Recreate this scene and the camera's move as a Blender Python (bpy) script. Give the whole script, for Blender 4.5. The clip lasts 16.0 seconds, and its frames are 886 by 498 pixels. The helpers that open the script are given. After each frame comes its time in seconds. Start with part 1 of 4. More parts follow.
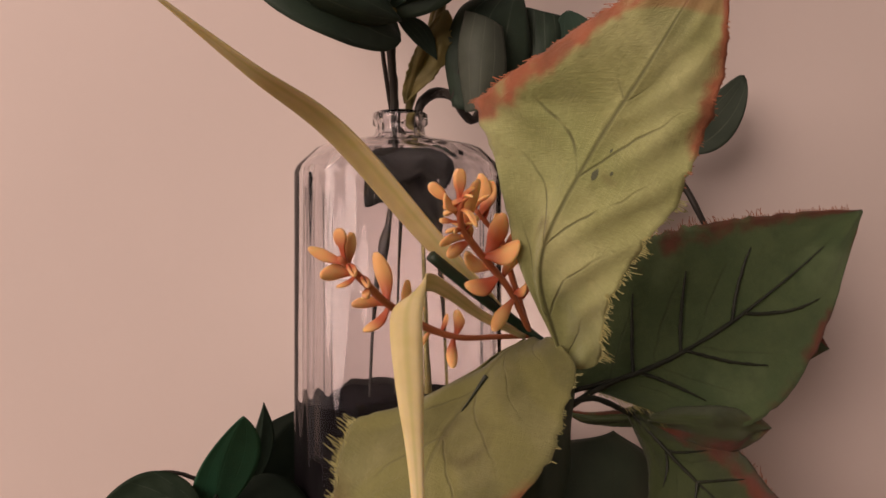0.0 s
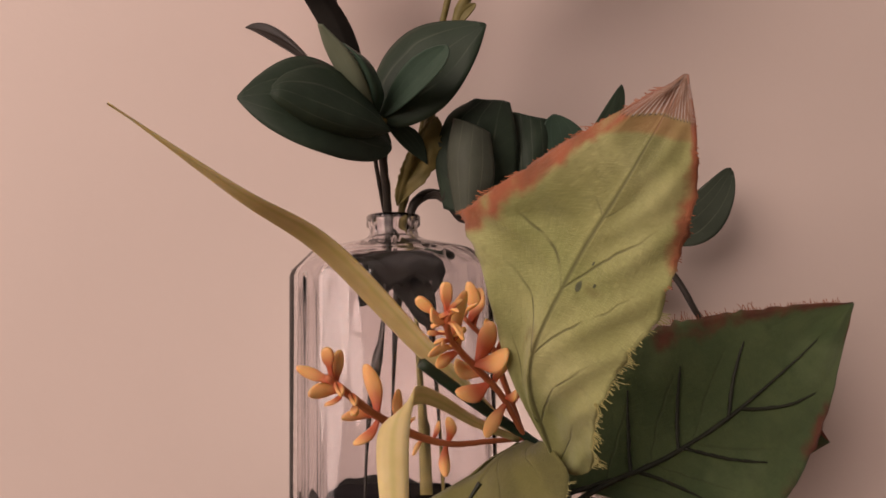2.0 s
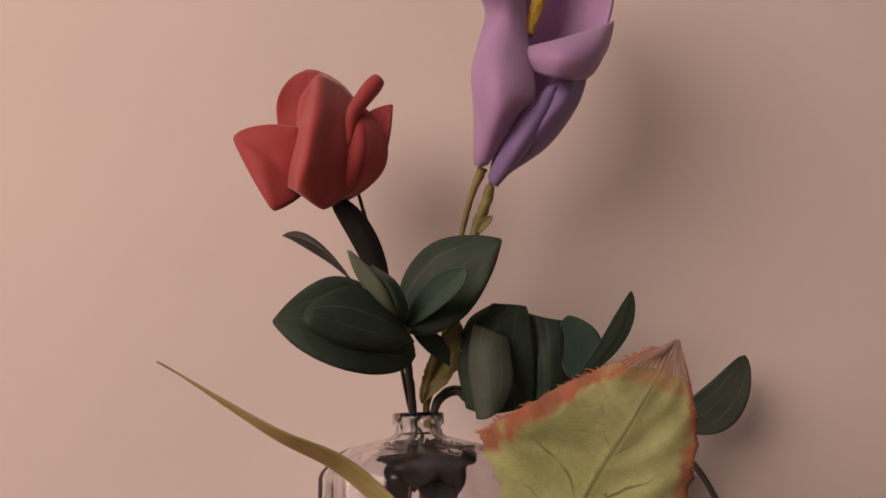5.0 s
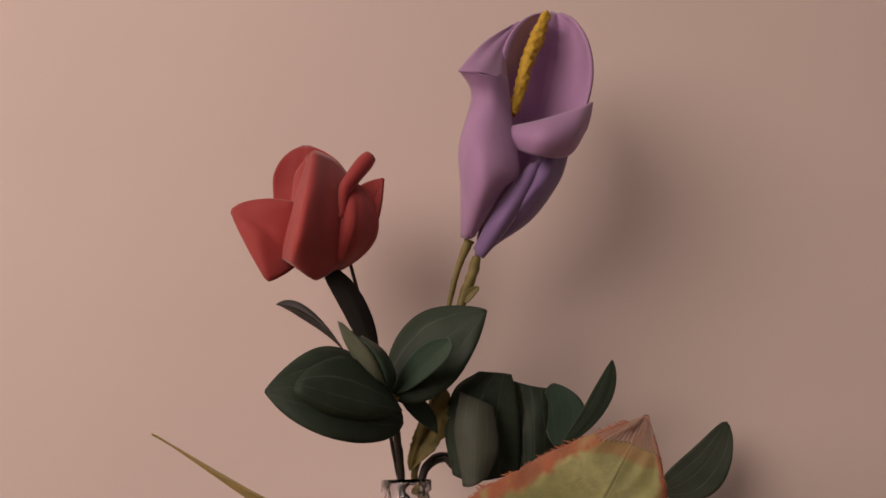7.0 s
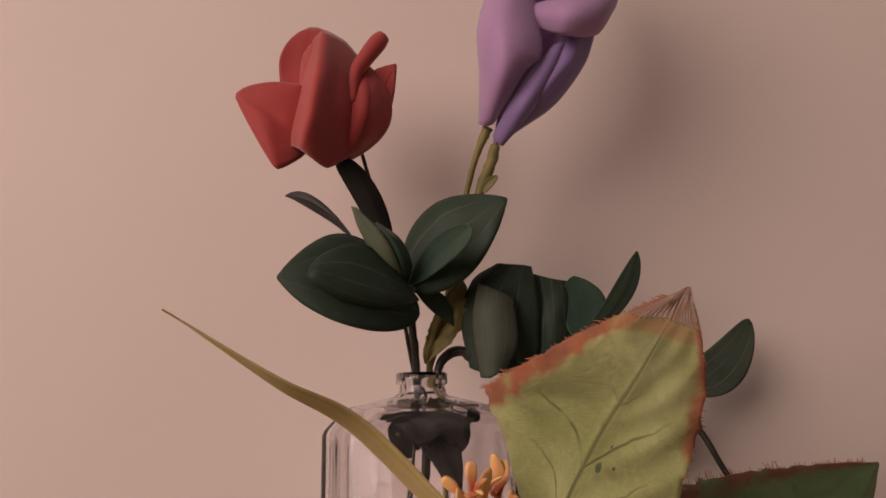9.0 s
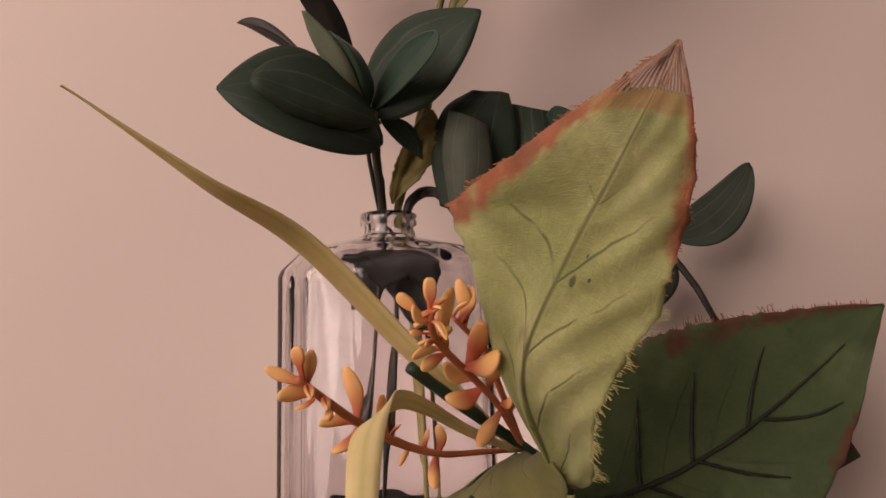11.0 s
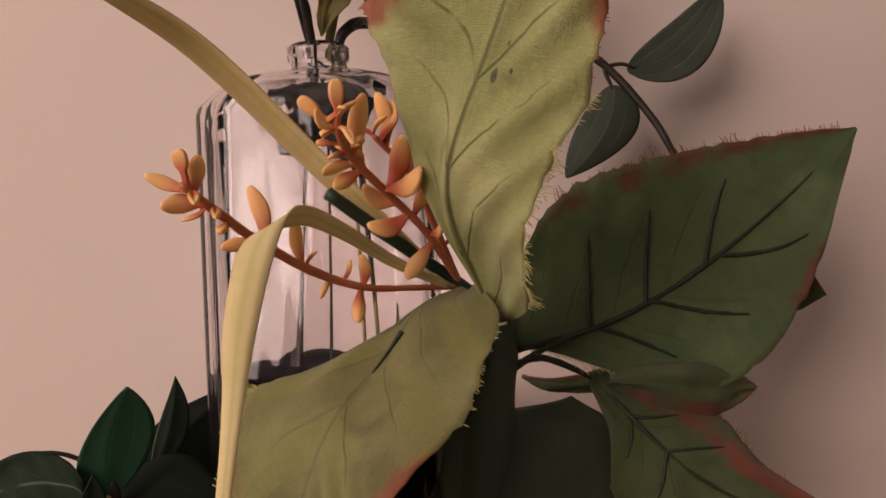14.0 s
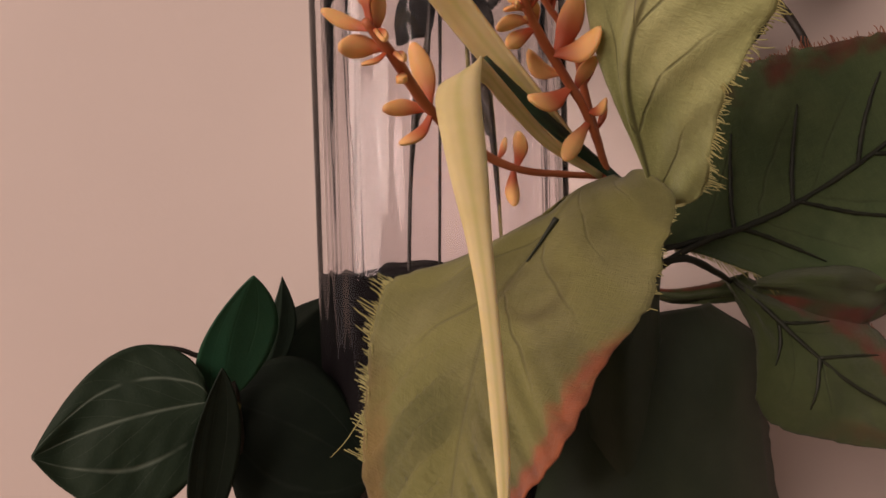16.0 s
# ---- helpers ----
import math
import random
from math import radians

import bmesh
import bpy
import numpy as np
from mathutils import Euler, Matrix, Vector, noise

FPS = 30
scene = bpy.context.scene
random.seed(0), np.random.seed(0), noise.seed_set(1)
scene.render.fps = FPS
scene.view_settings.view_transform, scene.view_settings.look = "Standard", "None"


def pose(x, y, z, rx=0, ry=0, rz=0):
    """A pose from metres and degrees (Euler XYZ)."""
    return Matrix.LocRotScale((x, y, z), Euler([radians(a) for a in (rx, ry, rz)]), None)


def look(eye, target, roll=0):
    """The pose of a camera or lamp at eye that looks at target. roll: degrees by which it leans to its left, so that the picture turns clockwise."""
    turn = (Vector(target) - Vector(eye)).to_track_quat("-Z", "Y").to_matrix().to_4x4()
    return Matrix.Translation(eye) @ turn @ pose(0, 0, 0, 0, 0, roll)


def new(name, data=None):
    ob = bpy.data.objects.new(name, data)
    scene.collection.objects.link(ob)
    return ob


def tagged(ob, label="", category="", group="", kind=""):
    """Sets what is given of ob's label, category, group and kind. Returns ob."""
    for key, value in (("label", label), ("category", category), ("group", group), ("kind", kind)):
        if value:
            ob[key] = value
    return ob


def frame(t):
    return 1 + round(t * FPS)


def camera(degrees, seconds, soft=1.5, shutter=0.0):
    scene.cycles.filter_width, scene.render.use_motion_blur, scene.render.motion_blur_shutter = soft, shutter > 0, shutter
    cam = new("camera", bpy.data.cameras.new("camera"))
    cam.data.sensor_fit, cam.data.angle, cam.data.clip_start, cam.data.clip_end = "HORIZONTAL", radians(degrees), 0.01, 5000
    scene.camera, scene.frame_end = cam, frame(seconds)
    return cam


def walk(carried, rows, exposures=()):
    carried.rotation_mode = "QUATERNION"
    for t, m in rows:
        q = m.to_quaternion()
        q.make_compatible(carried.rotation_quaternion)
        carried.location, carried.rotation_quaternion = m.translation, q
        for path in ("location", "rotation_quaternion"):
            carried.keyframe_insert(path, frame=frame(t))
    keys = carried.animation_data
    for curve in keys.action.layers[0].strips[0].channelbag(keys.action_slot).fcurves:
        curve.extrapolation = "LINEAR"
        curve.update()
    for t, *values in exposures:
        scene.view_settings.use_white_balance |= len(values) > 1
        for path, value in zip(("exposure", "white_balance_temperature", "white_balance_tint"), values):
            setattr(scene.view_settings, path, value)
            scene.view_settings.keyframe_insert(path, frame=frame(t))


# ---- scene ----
cam = camera(62.4, 16.0, soft=1.6)
METRES, EYE, TILT, LEAN, TURN = 0.30, 0.20, 0.0, 0.0, 0.0
ROWS = [
    (0.0, 0.0, 0.0, 0.0, 0.0, 0.0, -0.0),
    (0.5, -0.0023, -0.0086, -0.0033, 0.15, 0.01, 0.04),
    (1.0, 0.0023, -0.0056, -0.0066, 0.3, 0.11, 0.18),
    (1.5, 0.0187, 0.0074, 0.0177, 0.39, 2.33, 0.53),
    (2.0, 0.025, -0.016, 0.0524, 0.85, 4.88, 1.02),
    (2.5, 0.0294, -0.0306, 0.0533, 1.25, 5.56, 1.1),
    (3.0, 0.035, -0.0506, 0.0573, 1.29, 7.1, 1.22),
    (3.5, 0.0332, -0.0551, 0.0525, 1.92, 6.97, 1.37),
    (4.0, 0.0382, -0.0742, 0.0738, 2.66, 10.29, 1.56),
    (4.5, 0.042, -0.0909, 0.1313, 3.08, 12.27, 1.4),
    (5.0, 0.0484, -0.0973, 0.1728, 3.58, 13.67, 1.36),
    (7.5, 0.068, -0.1515, 0.1851, 3.29, 18.13, 1.33),
    (8.0, 0.0551, -0.1419, 0.1717, 3.35, 17.22, 1.04),
    (8.5, 0.0383, -0.1422, 0.1726, 4.0, 15.75, 1.28),
    (9.0, 0.0362, -0.0836, 0.1442, 3.31, 12.12, 1.11),
    (11.5, 0.0974, 0.0572, 0.0054, 3.37, 5.18, 1.09),
    (12.0, 0.1294, 0.0786, -0.0227, 3.02, 3.74, 1.51),
    (12.5, 0.1482, 0.0904, -0.0383, 2.95, 2.97, 1.86),
    (13.0, 0.1403, 0.1163, -0.0587, 3.22, 1.17, 1.93),
    (13.5, 0.1454, 0.1245, -0.0614, 3.11, 0.37, 2.09),
    (14.0, 0.1428, 0.1268, -0.0691, 3.41, 0.01, 2.43),
    (14.5, 0.1451, 0.144, -0.0858, 3.63, -1.05, 3.17),
    (15.0, 0.1127, 0.1704, -0.1086, 3.6, -1.84, 3.27),
    (15.5, 0.0394, 0.1887, -0.1418, 3.03, -2.84, 2.43),
    (16.0, -0.0246, 0.1824, -0.1453, 2.51, -2.7, 1.59),
]
walk(cam, [(t, pose(0, 0, EYE, TILT, LEAN, TURN) @ pose(METRES * x, METRES * y, METRES * z, 90 + pitch, roll, yaw)) for t, x, y, z, yaw, pitch, roll in ROWS],
     exposures=[(0, 0.0), (3.5, 0.02), (5.0, -0.16), (7.5, -0.33), (8.0, -0.33), (9.0, -0.27), (11.5, -0.02), (14.0, -0.05), (16.0, -0.12)])

# ---------------------------------------------------------------- light
world = bpy.data.worlds.new("world")
world.use_nodes = True
world.node_tree.nodes["Background"].inputs[0].default_value = (0.9, 0.8, 0.72, 1)
world.node_tree.nodes["Background"].inputs[1].default_value = 0.05
scene.world = world

lamp = bpy.data.lights.new("room_lamp", "AREA")
lamp.shape, lamp.size, lamp.energy, lamp.color = "DISK", 1.4, 30.2, (1.0, 0.772, 0.70)
new("room_lamp", lamp).matrix_world = look((-1.02, -0.93, 0.78), (0.0, 0.36, 0.2))

# ---------------------------------------------------------------- helpers
V = Vector


def thing(name, at, label, category, group=""):
    ob = tagged(new(name), label, category, group)
    ob.empty_display_size = 0.02
    ob.location = at
    return ob


def top_of(ob):
    while ob.parent:
        ob = ob.parent
    return ob


def part(name, bm, material, parent, label="", smooth=True):
    """Links a bmesh, built in world coordinates, as one mesh under a thing or a part."""
    bmesh.ops.translate(bm, verts=bm.verts, vec=-top_of(parent).location)
    mesh = bpy.data.meshes.new(name)
    bm.to_mesh(mesh)
    bm.free()
    for p in mesh.polygons:
        p.use_smooth = smooth
    mesh.materials.append(material)
    ob = new(name, mesh)
    ob.parent = parent
    return tagged(ob, label)


def spline(pts, n):
    """Catmull-Rom through the points, n samples in all; tuples of any length."""
    pts = [np.array(p, float) for p in pts]
    ext = [2 * pts[0] - pts[1], *pts, 2 * pts[-1] - pts[-2]]
    out = []
    for i in range(n):
        s = i / (n - 1) * (len(pts) - 1)
        k = min(int(s), len(pts) - 2)
        f = s - k
        a, b, c, d = ext[k:k + 4]
        out.append(0.5 * (2 * b + (c - a) * f + (2 * a - 5 * b + 4 * c - d) * f * f + (3 * b - a - 3 * c + d) * f ** 3))
    return out


def tube(bm, pts, radii, n=28, sides=8, rough=0.0, squash=1.0):
    """A round stem through the points, with knobbly radii."""
    rows = spline([(*p, r) for p, r in zip(pts, radii)], n)
    rings = []
    side = None
    for i, row in enumerate(rows):
        c = V(row[:3])
        d = V(rows[min(i + 1, n - 1)][:3]) - V(rows[max(i - 1, 0)][:3])
        d.normalize()
        side = (side - d * side.dot(d)) if side else d.orthogonal()
        side.normalize()
        other = d.cross(side)
        r = max(row[3], 0.00015)
        ring = []
        for k in range(sides):
            a = 2 * math.pi * k / sides
            rr = r * (1 + rough * noise.noise(V((c.x * 400 + k, c.y * 400, c.z * 400))))
            ring.append(bm.verts.new(c + side * math.cos(a) * rr + other * math.sin(a) * rr * squash))
        rings.append(ring)
    for a, b in zip(rings, rings[1:]):
        for k in range(sides):
            bm.faces.new((a[k], a[(k + 1) % sides], b[(k + 1) % sides], b[k]))
    bm.faces.new(rings[0][::-1])
    bm.faces.new(rings[-1])
    return bm


def sheet(bm, f, nu, nv, thick):
    """A thin solid sheet over f(u, v), u from 0 to 1 along, v from -1 to 1 across, with its UV."""
    uv = bm.loops.layers.uv.verify()
    pts = [[f(i / nu, 2 * j / nv - 1) for j in range(nv + 1)] for i in range(nu + 1)]
    front, back = [], []
    for i in range(nu + 1):
        fr, bk = [], []
        for j in range(nv + 1):
            du = pts[min(i + 1, nu)][j] - pts[max(i - 1, 0)][j]
            dv = pts[i][min(j + 1, nv)] - pts[i][max(j - 1, 0)]
            nrm = du.cross(dv)
            nrm = nrm.normalized() if nrm.length > 1e-12 else V((0, -1, 0))
            fr.append(bm.verts.new(pts[i][j] + nrm * thick / 2))
            bk.append(bm.verts.new(pts[i][j] - nrm * thick / 2))
        front.append(fr)
        back.append(bk)

    def quad(vs, cs):
        face = bm.faces.new(vs)
        for loop, (i, j) in zip(face.loops, cs):
            loop[uv].uv = (i / nu, j / nv)

    for i in range(nu):
        for j in range(nv):
            c = [(i, j), (i + 1, j), (i + 1, j + 1), (i, j + 1)]
            quad([front[a][b] for a, b in c], c)
            quad([back[a][b] for a, b in c[::-1]], c[::-1])
    rim = [(i, 0) for i in range(nu)] + [(nu, j) for j in range(nv)] + [(i, nv) for i in range(nu, 0, -1)] + [(0, j) for j in range(nv, 0, -1)]
    for (a, b), (c, d) in zip(rim, rim[1:] + rim[:1]):
        quad([front[c][d], front[a][b], back[a][b], back[c][d]], [(c, d), (a, b), (a, b), (c, d)])
    return bm


def blade(base, mid, tip, left, right, at=(0.45, 0.45), full=(1.6, 1.6), kink=0.0, dome=0.0, ripple=0.0, quilt=0.0, teeth=0.0, curl=0.0, soft=0.0, seed=0):
    """The surface of a leaf or petal: its rib runs from base through mid (one place or several) to tip; left and right are its
    widest places, at those shares of its length; full: for each half how fast it widens and narrows; kink: 1 gives it a corner
    at the widest place; dome: bulge across; ripple: slow waves of the cloth; quilt: relief between side veins; teeth: uneven
    edge; curl: how far the edges turn back; soft: 1 rounds the fold along the rib."""
    mids = mid if isinstance(mid, list) else [mid]
    base, tip, left, right = (V(p) for p in (base, tip, left, right))
    if len(mids) == 1:
        ctrl = 2 * V(mids[0]) - (base + tip) / 2
    else:
        line = [V(p) for p in spline([base, *mids, tip], 81)]
    shape = [f if isinstance(f, tuple) else (f * p, f * (1 - p) * 1.4) for f, p in zip(full, at)]

    def rib(u):
        if len(mids) == 1:
            return base * (1 - u) ** 2 + ctrl * 2 * u * (1 - u) + tip * u * u
        i = min(int(u * 80), 79)
        return line[i].lerp(line[i + 1], u * 80 - i)

    arms = (left - rib(at[0]), right - rib(at[1]))
    nrm = (tip - base).cross(arms[1] - arms[0]).normalized()

    def f(u, v):
        k = 0 if v < 0 else 1
        uu = min(max(u, 0.004), 0.996)
        x = uu / at[k] if uu < at[k] else (1 - uu) / (1 - at[k])
        x = kink * x + (1 - kink) * math.sin(math.pi / 2 * x)
        w = x ** shape[k][0 if uu < at[k] else 1]
        m = abs(v)
        if teeth:
            w *= 1 + teeth * m ** 3 * (noise.noise(V((u * 38, k * 9 + seed, 0))) + 0.6 * noise.noise(V((u * 90, k * 9 + seed, 3))))
        p = rib(u) + arms[k] * m * w
        if soft:
            round_off = (arms[1] - arms[0]) * (v / 2) + (arms[1] + arms[0]) * (v * v / 2)
            p = p.lerp(rib(u) + round_off * w, soft)
        size = arms[k].length * w
        h = dome * (1 - m * m) * size - curl * size * max(0, m - 0.6) ** 2 * 4
        if ripple:
            h += ripple * noise.noise(V((u * 3 + seed, v * 1.6, seed * 1.7))) * min(1, size * 80)
        if quilt:
            h += quilt * abs(math.sin((u * 1.0 - 0.28 * m) * 7 * math.pi)) * min(1, m * 4) * w
        return p + nrm * h

    return f


def leaf(name, material, parent, label="", thick=0.0005, n=(26, 14), **kw):
    f = blade(**kw)
    ob = part(name, sheet(bmesh.new(), f, n[0], n[1], thick), material, parent, label)
    return ob, f


def rails(name, material, parent, label="", left=(), rib=(), right=(), thick=0.0005, n=(32, 18), ripple=0.0, quilt=0.0, teeth=0.0, seed=0, ridges=9, smooth_to=0.0):
    """A leaf or petal spanned between three lines from its base to its tip: two edges and the rib between them;
    quilt and ridges: depth and count of the creases between its side veins, which begin past smooth_to."""
    lines = [[V(p) for p in spline(line, n[0] * 2 + 1)] for line in (left, rib, right)]
    nrm = (lines[1][-1] - lines[1][0]).cross(lines[2][n[0]] - lines[0][n[0]]).normalized()

    def f(u, v):
        i = min(max(u, 0.0), 1.0) * n[0] * 2
        k = min(int(i), n[0] * 2 - 1)
        a, m, b = (line[k].lerp(line[k + 1], i - k) for line in lines)
        if teeth:
            j = teeth * abs(v) ** 3 * (noise.noise(V((u * 34, seed + (v > 0) * 9, 0))) + 0.6 * noise.noise(V((u * 85, seed + (v > 0) * 9, 3))))
            v = v * (1 + j)
        p = a * ((v * v - v) / 2) + m * (1 - v * v) + b * ((v * v + v) / 2)
        h = ripple * noise.noise(V((u * 4 + seed, v * 1.8, seed * 1.7)))
        if quilt:
            h += quilt * min(1, max(0, (u - smooth_to) * 8)) * (abs(math.sin((u - 0.22 * abs(v)) * ridges * math.pi)) - 0.5) * min(1, abs(v) * 4) * (1 - v * v * 0.7)
        return p + nrm * h

    return part(name, sheet(bmesh.new(), f, n[0], n[1], thick), material, parent, label), f


def fringe(f, side, u0, u1, count, length, material, parent, seed=1, lean=0.35):
    """Loose cloth threads along one edge of a leaf's surface."""
    rnd = random.Random(seed)
    bm = bmesh.new()
    for i in range(count):
        u = u0 + (u1 - u0) * (i + rnd.random() * 0.8) / count
        p, q = f(u, side * 0.985), f(u, side * 0.8)
        d = (p - q).normalized()
        along = (f(min(u + 0.02, 1), side * 0.9) - f(max(u - 0.02, 0), side * 0.9)).normalized()
        up = d.cross(along).normalized()
        ln = length * (0.2 + 0.8 * rnd.random() ** 2)
        ln *= 0.3 + 1.3 * abs(noise.noise(V((u * 17, seed * 3.1, side))))
        bend = along * rnd.uniform(-lean, lean) + up * rnd.uniform(-0.3, 0.3)
        r = rnd.uniform(0.00006, 0.00012)
        tube(bm, [p - d * 0.0006, p + d * ln * 0.5 + bend * ln * 0.2, p + (d + bend) * ln], [r, r, r * 0.5], n=4, sides=4)
    return part("frayed_edge", bm, material, parent, "loose cloth threads along the edge")


# ---------------------------------------------------------------- materials
class Nodes:
    """A small builder for node materials."""

    def __init__(self, name):
        self.mat = bpy.data.materials.new(name)
        self.mat.use_nodes = True
        self.tree = self.mat.node_tree
        self.bsdf = self.tree.nodes["Principled BSDF"]

    def node(self, kind, **kw):
        n = self.tree.nodes.new(kind)
        for key, value in kw.items():
            n.inputs[key.replace("_", " ").title() if isinstance(key, str) else key].default_value = value
        return n

    def link(self, a, b):
        self.tree.links.new(a, b)

    def math(self, op, a, b=None, c=None):
        n = self.tree.nodes.new("ShaderNodeMath")
        n.operation = op
        for i, x in enumerate((a, b, c)):
            if x is None:
                continue
            if isinstance(x, (int, float)):
                n.inputs[i].default_value = x
            else:
                self.link(x, n.inputs[i])
        return n.outputs[0]

    def smooth(self, x, lo, hi):
        n = self.tree.nodes.new("ShaderNodeMapRange")
        n.interpolation_type = "SMOOTHSTEP"
        self.link(x, n.inputs["Value"])
        n.inputs["From Min"].default_value, n.inputs["From Max"].default_value = lo, hi
        return n.outputs["Result"]

    def noise(self, scale, detail=4.0, vector=None, rough=0.55):
        n = self.tree.nodes.new("ShaderNodeTexNoise")
        n.inputs["Scale"].default_value, n.inputs["Detail"].default_value, n.inputs["Roughness"].default_value = scale, detail, rough
        if vector is None:
            vector = self.coords()
        self.link(vector, n.inputs["Vector"])
        return n.outputs["Fac"]

    def coords(self, which="Object"):
        return self.tree.nodes.new("ShaderNodeTexCoord").outputs[which]

    def uv(self):
        s = self.tree.nodes.new("ShaderNodeSeparateXYZ")
        self.link(self.coords("UV"), s.inputs[0])
        m = self.math("ABSOLUTE", self.math("MULTIPLY_ADD", s.outputs[1], 2.0, -1.0))
        return s.outputs[0], s.outputs[1], m

    def mix(self, fac, a, b):
        n = self.tree.nodes.new("ShaderNodeMix")
        n.data_type = "RGBA"
        if isinstance(fac, (int, float)):
            n.inputs[0].default_value = fac
        else:
            self.link(fac, n.inputs[0])
        for i, x in ((6, a), (7, b)):
            if isinstance(x, tuple):
                n.inputs[i].default_value = (*x, 1)
            else:
                self.link(x, n.inputs[i])
        return n.outputs[2]

    def mix_value(self, fac, a, b):
        return self.math("ADD", a, self.math("MULTIPLY", fac, b - a))

    def bump(self, height, strength, distance):
        n = self.tree.nodes.new("ShaderNodeBump")
        n.inputs["Strength"].default_value, n.inputs["Distance"].default_value = strength, distance
        self.link(height, n.inputs["Height"])
        self.link(n.outputs[0], self.bsdf.inputs["Normal"])

    def done(self, colour, roughness, specular=0.5, sheen=0.0):
        if isinstance(colour, tuple):
            self.bsdf.inputs["Base Color"].default_value = (*colour, 1)
        else:
            self.link(colour, self.bsdf.inputs["Base Color"])
        if isinstance(roughness, (int, float)):
            self.bsdf.inputs["Roughness"].default_value = roughness
        else:
            self.link(roughness, self.bsdf.inputs["Roughness"])
        self.bsdf.inputs["Specular IOR Level"].default_value = specular
        self.bsdf.inputs["Sheen Weight"].default_value = sheen
        return self.mat


def paint(name, colour, grain=0.06):
    m = Nodes(name)
    n = m.noise(3.0, 3)
    c = m.mix(m.smooth(n, 0.3, 0.75), tuple(x * (1 - grain) for x in colour), colour)
    m.bump(m.math("ADD", m.noise(260, 5), m.math("MULTIPLY", m.noise(30, 3), 1.5)), 0.05, 0.002)
    return m.done(c, 0.75, 0.25)


def plain(name, colour, second, scale=60, roughness=0.6, bump=0.15, specular=0.35, sheen=0.0, fine=900):
    """Two tones mixed by noise with a fine relief: foam, stems, threads."""
    m = Nodes(name)
    c = m.mix(m.smooth(m.noise(scale, 5), 0.32, 0.7), colour, second)
    m.bump(m.noise(fine, 3), bump, 0.0004)
    return m.done(c, roughness, specular, sheen)


def green_leaf(name, colour, second, vein, veins=7.0, slant=0.5, strength=0.5, roughness=0.5, specular=0.3):
    """Dark cloth leaf with a faint printed net of veins."""
    m = Nodes(name)
    u, v, a = m.uv()
    drift = m.math("MULTIPLY", m.math("SUBTRACT", m.noise(40, 2), 0.5), 0.16)
    rib = m.math("SUBTRACT", 1.0, m.smooth(a, 0.0, 0.035))
    arc = m.math("SUBTRACT", 1.0, m.smooth(m.math("ABSOLUTE", m.math("ADD", m.math("SUBTRACT", a, 0.5), drift)), 0.0, 0.04))
    bow = m.math("ADD", m.math("SUBTRACT", u, m.math("MULTIPLY", m.math("POWER", a, 0.8), slant)), drift)
    wave = m.math("ABSOLUTE", m.math("SINE", m.math("MULTIPLY", bow, veins * math.pi)))
    side = m.math("SUBTRACT", 1.0, m.smooth(wave, 0.0, 0.06))
    net = m.math("MULTIPLY", m.math("MAXIMUM", m.math("MAXIMUM", rib, arc), m.math("MULTIPLY", side, 0.4)), strength)
    net = m.math("MULTIPLY", net, m.smooth(m.noise(90, 3), 0.25, 0.6))
    c = m.mix(m.smooth(m.noise(70, 5), 0.3, 0.75), colour, second)
    c = m.mix(net, c, vein)
    m.bump(m.math("ADD", m.math("MULTIPLY", m.noise(1400, 2), 0.5), m.math("MULTIPLY", net, -1.5)), 0.3, 0.0006)
    return m.done(c, roughness, specular)


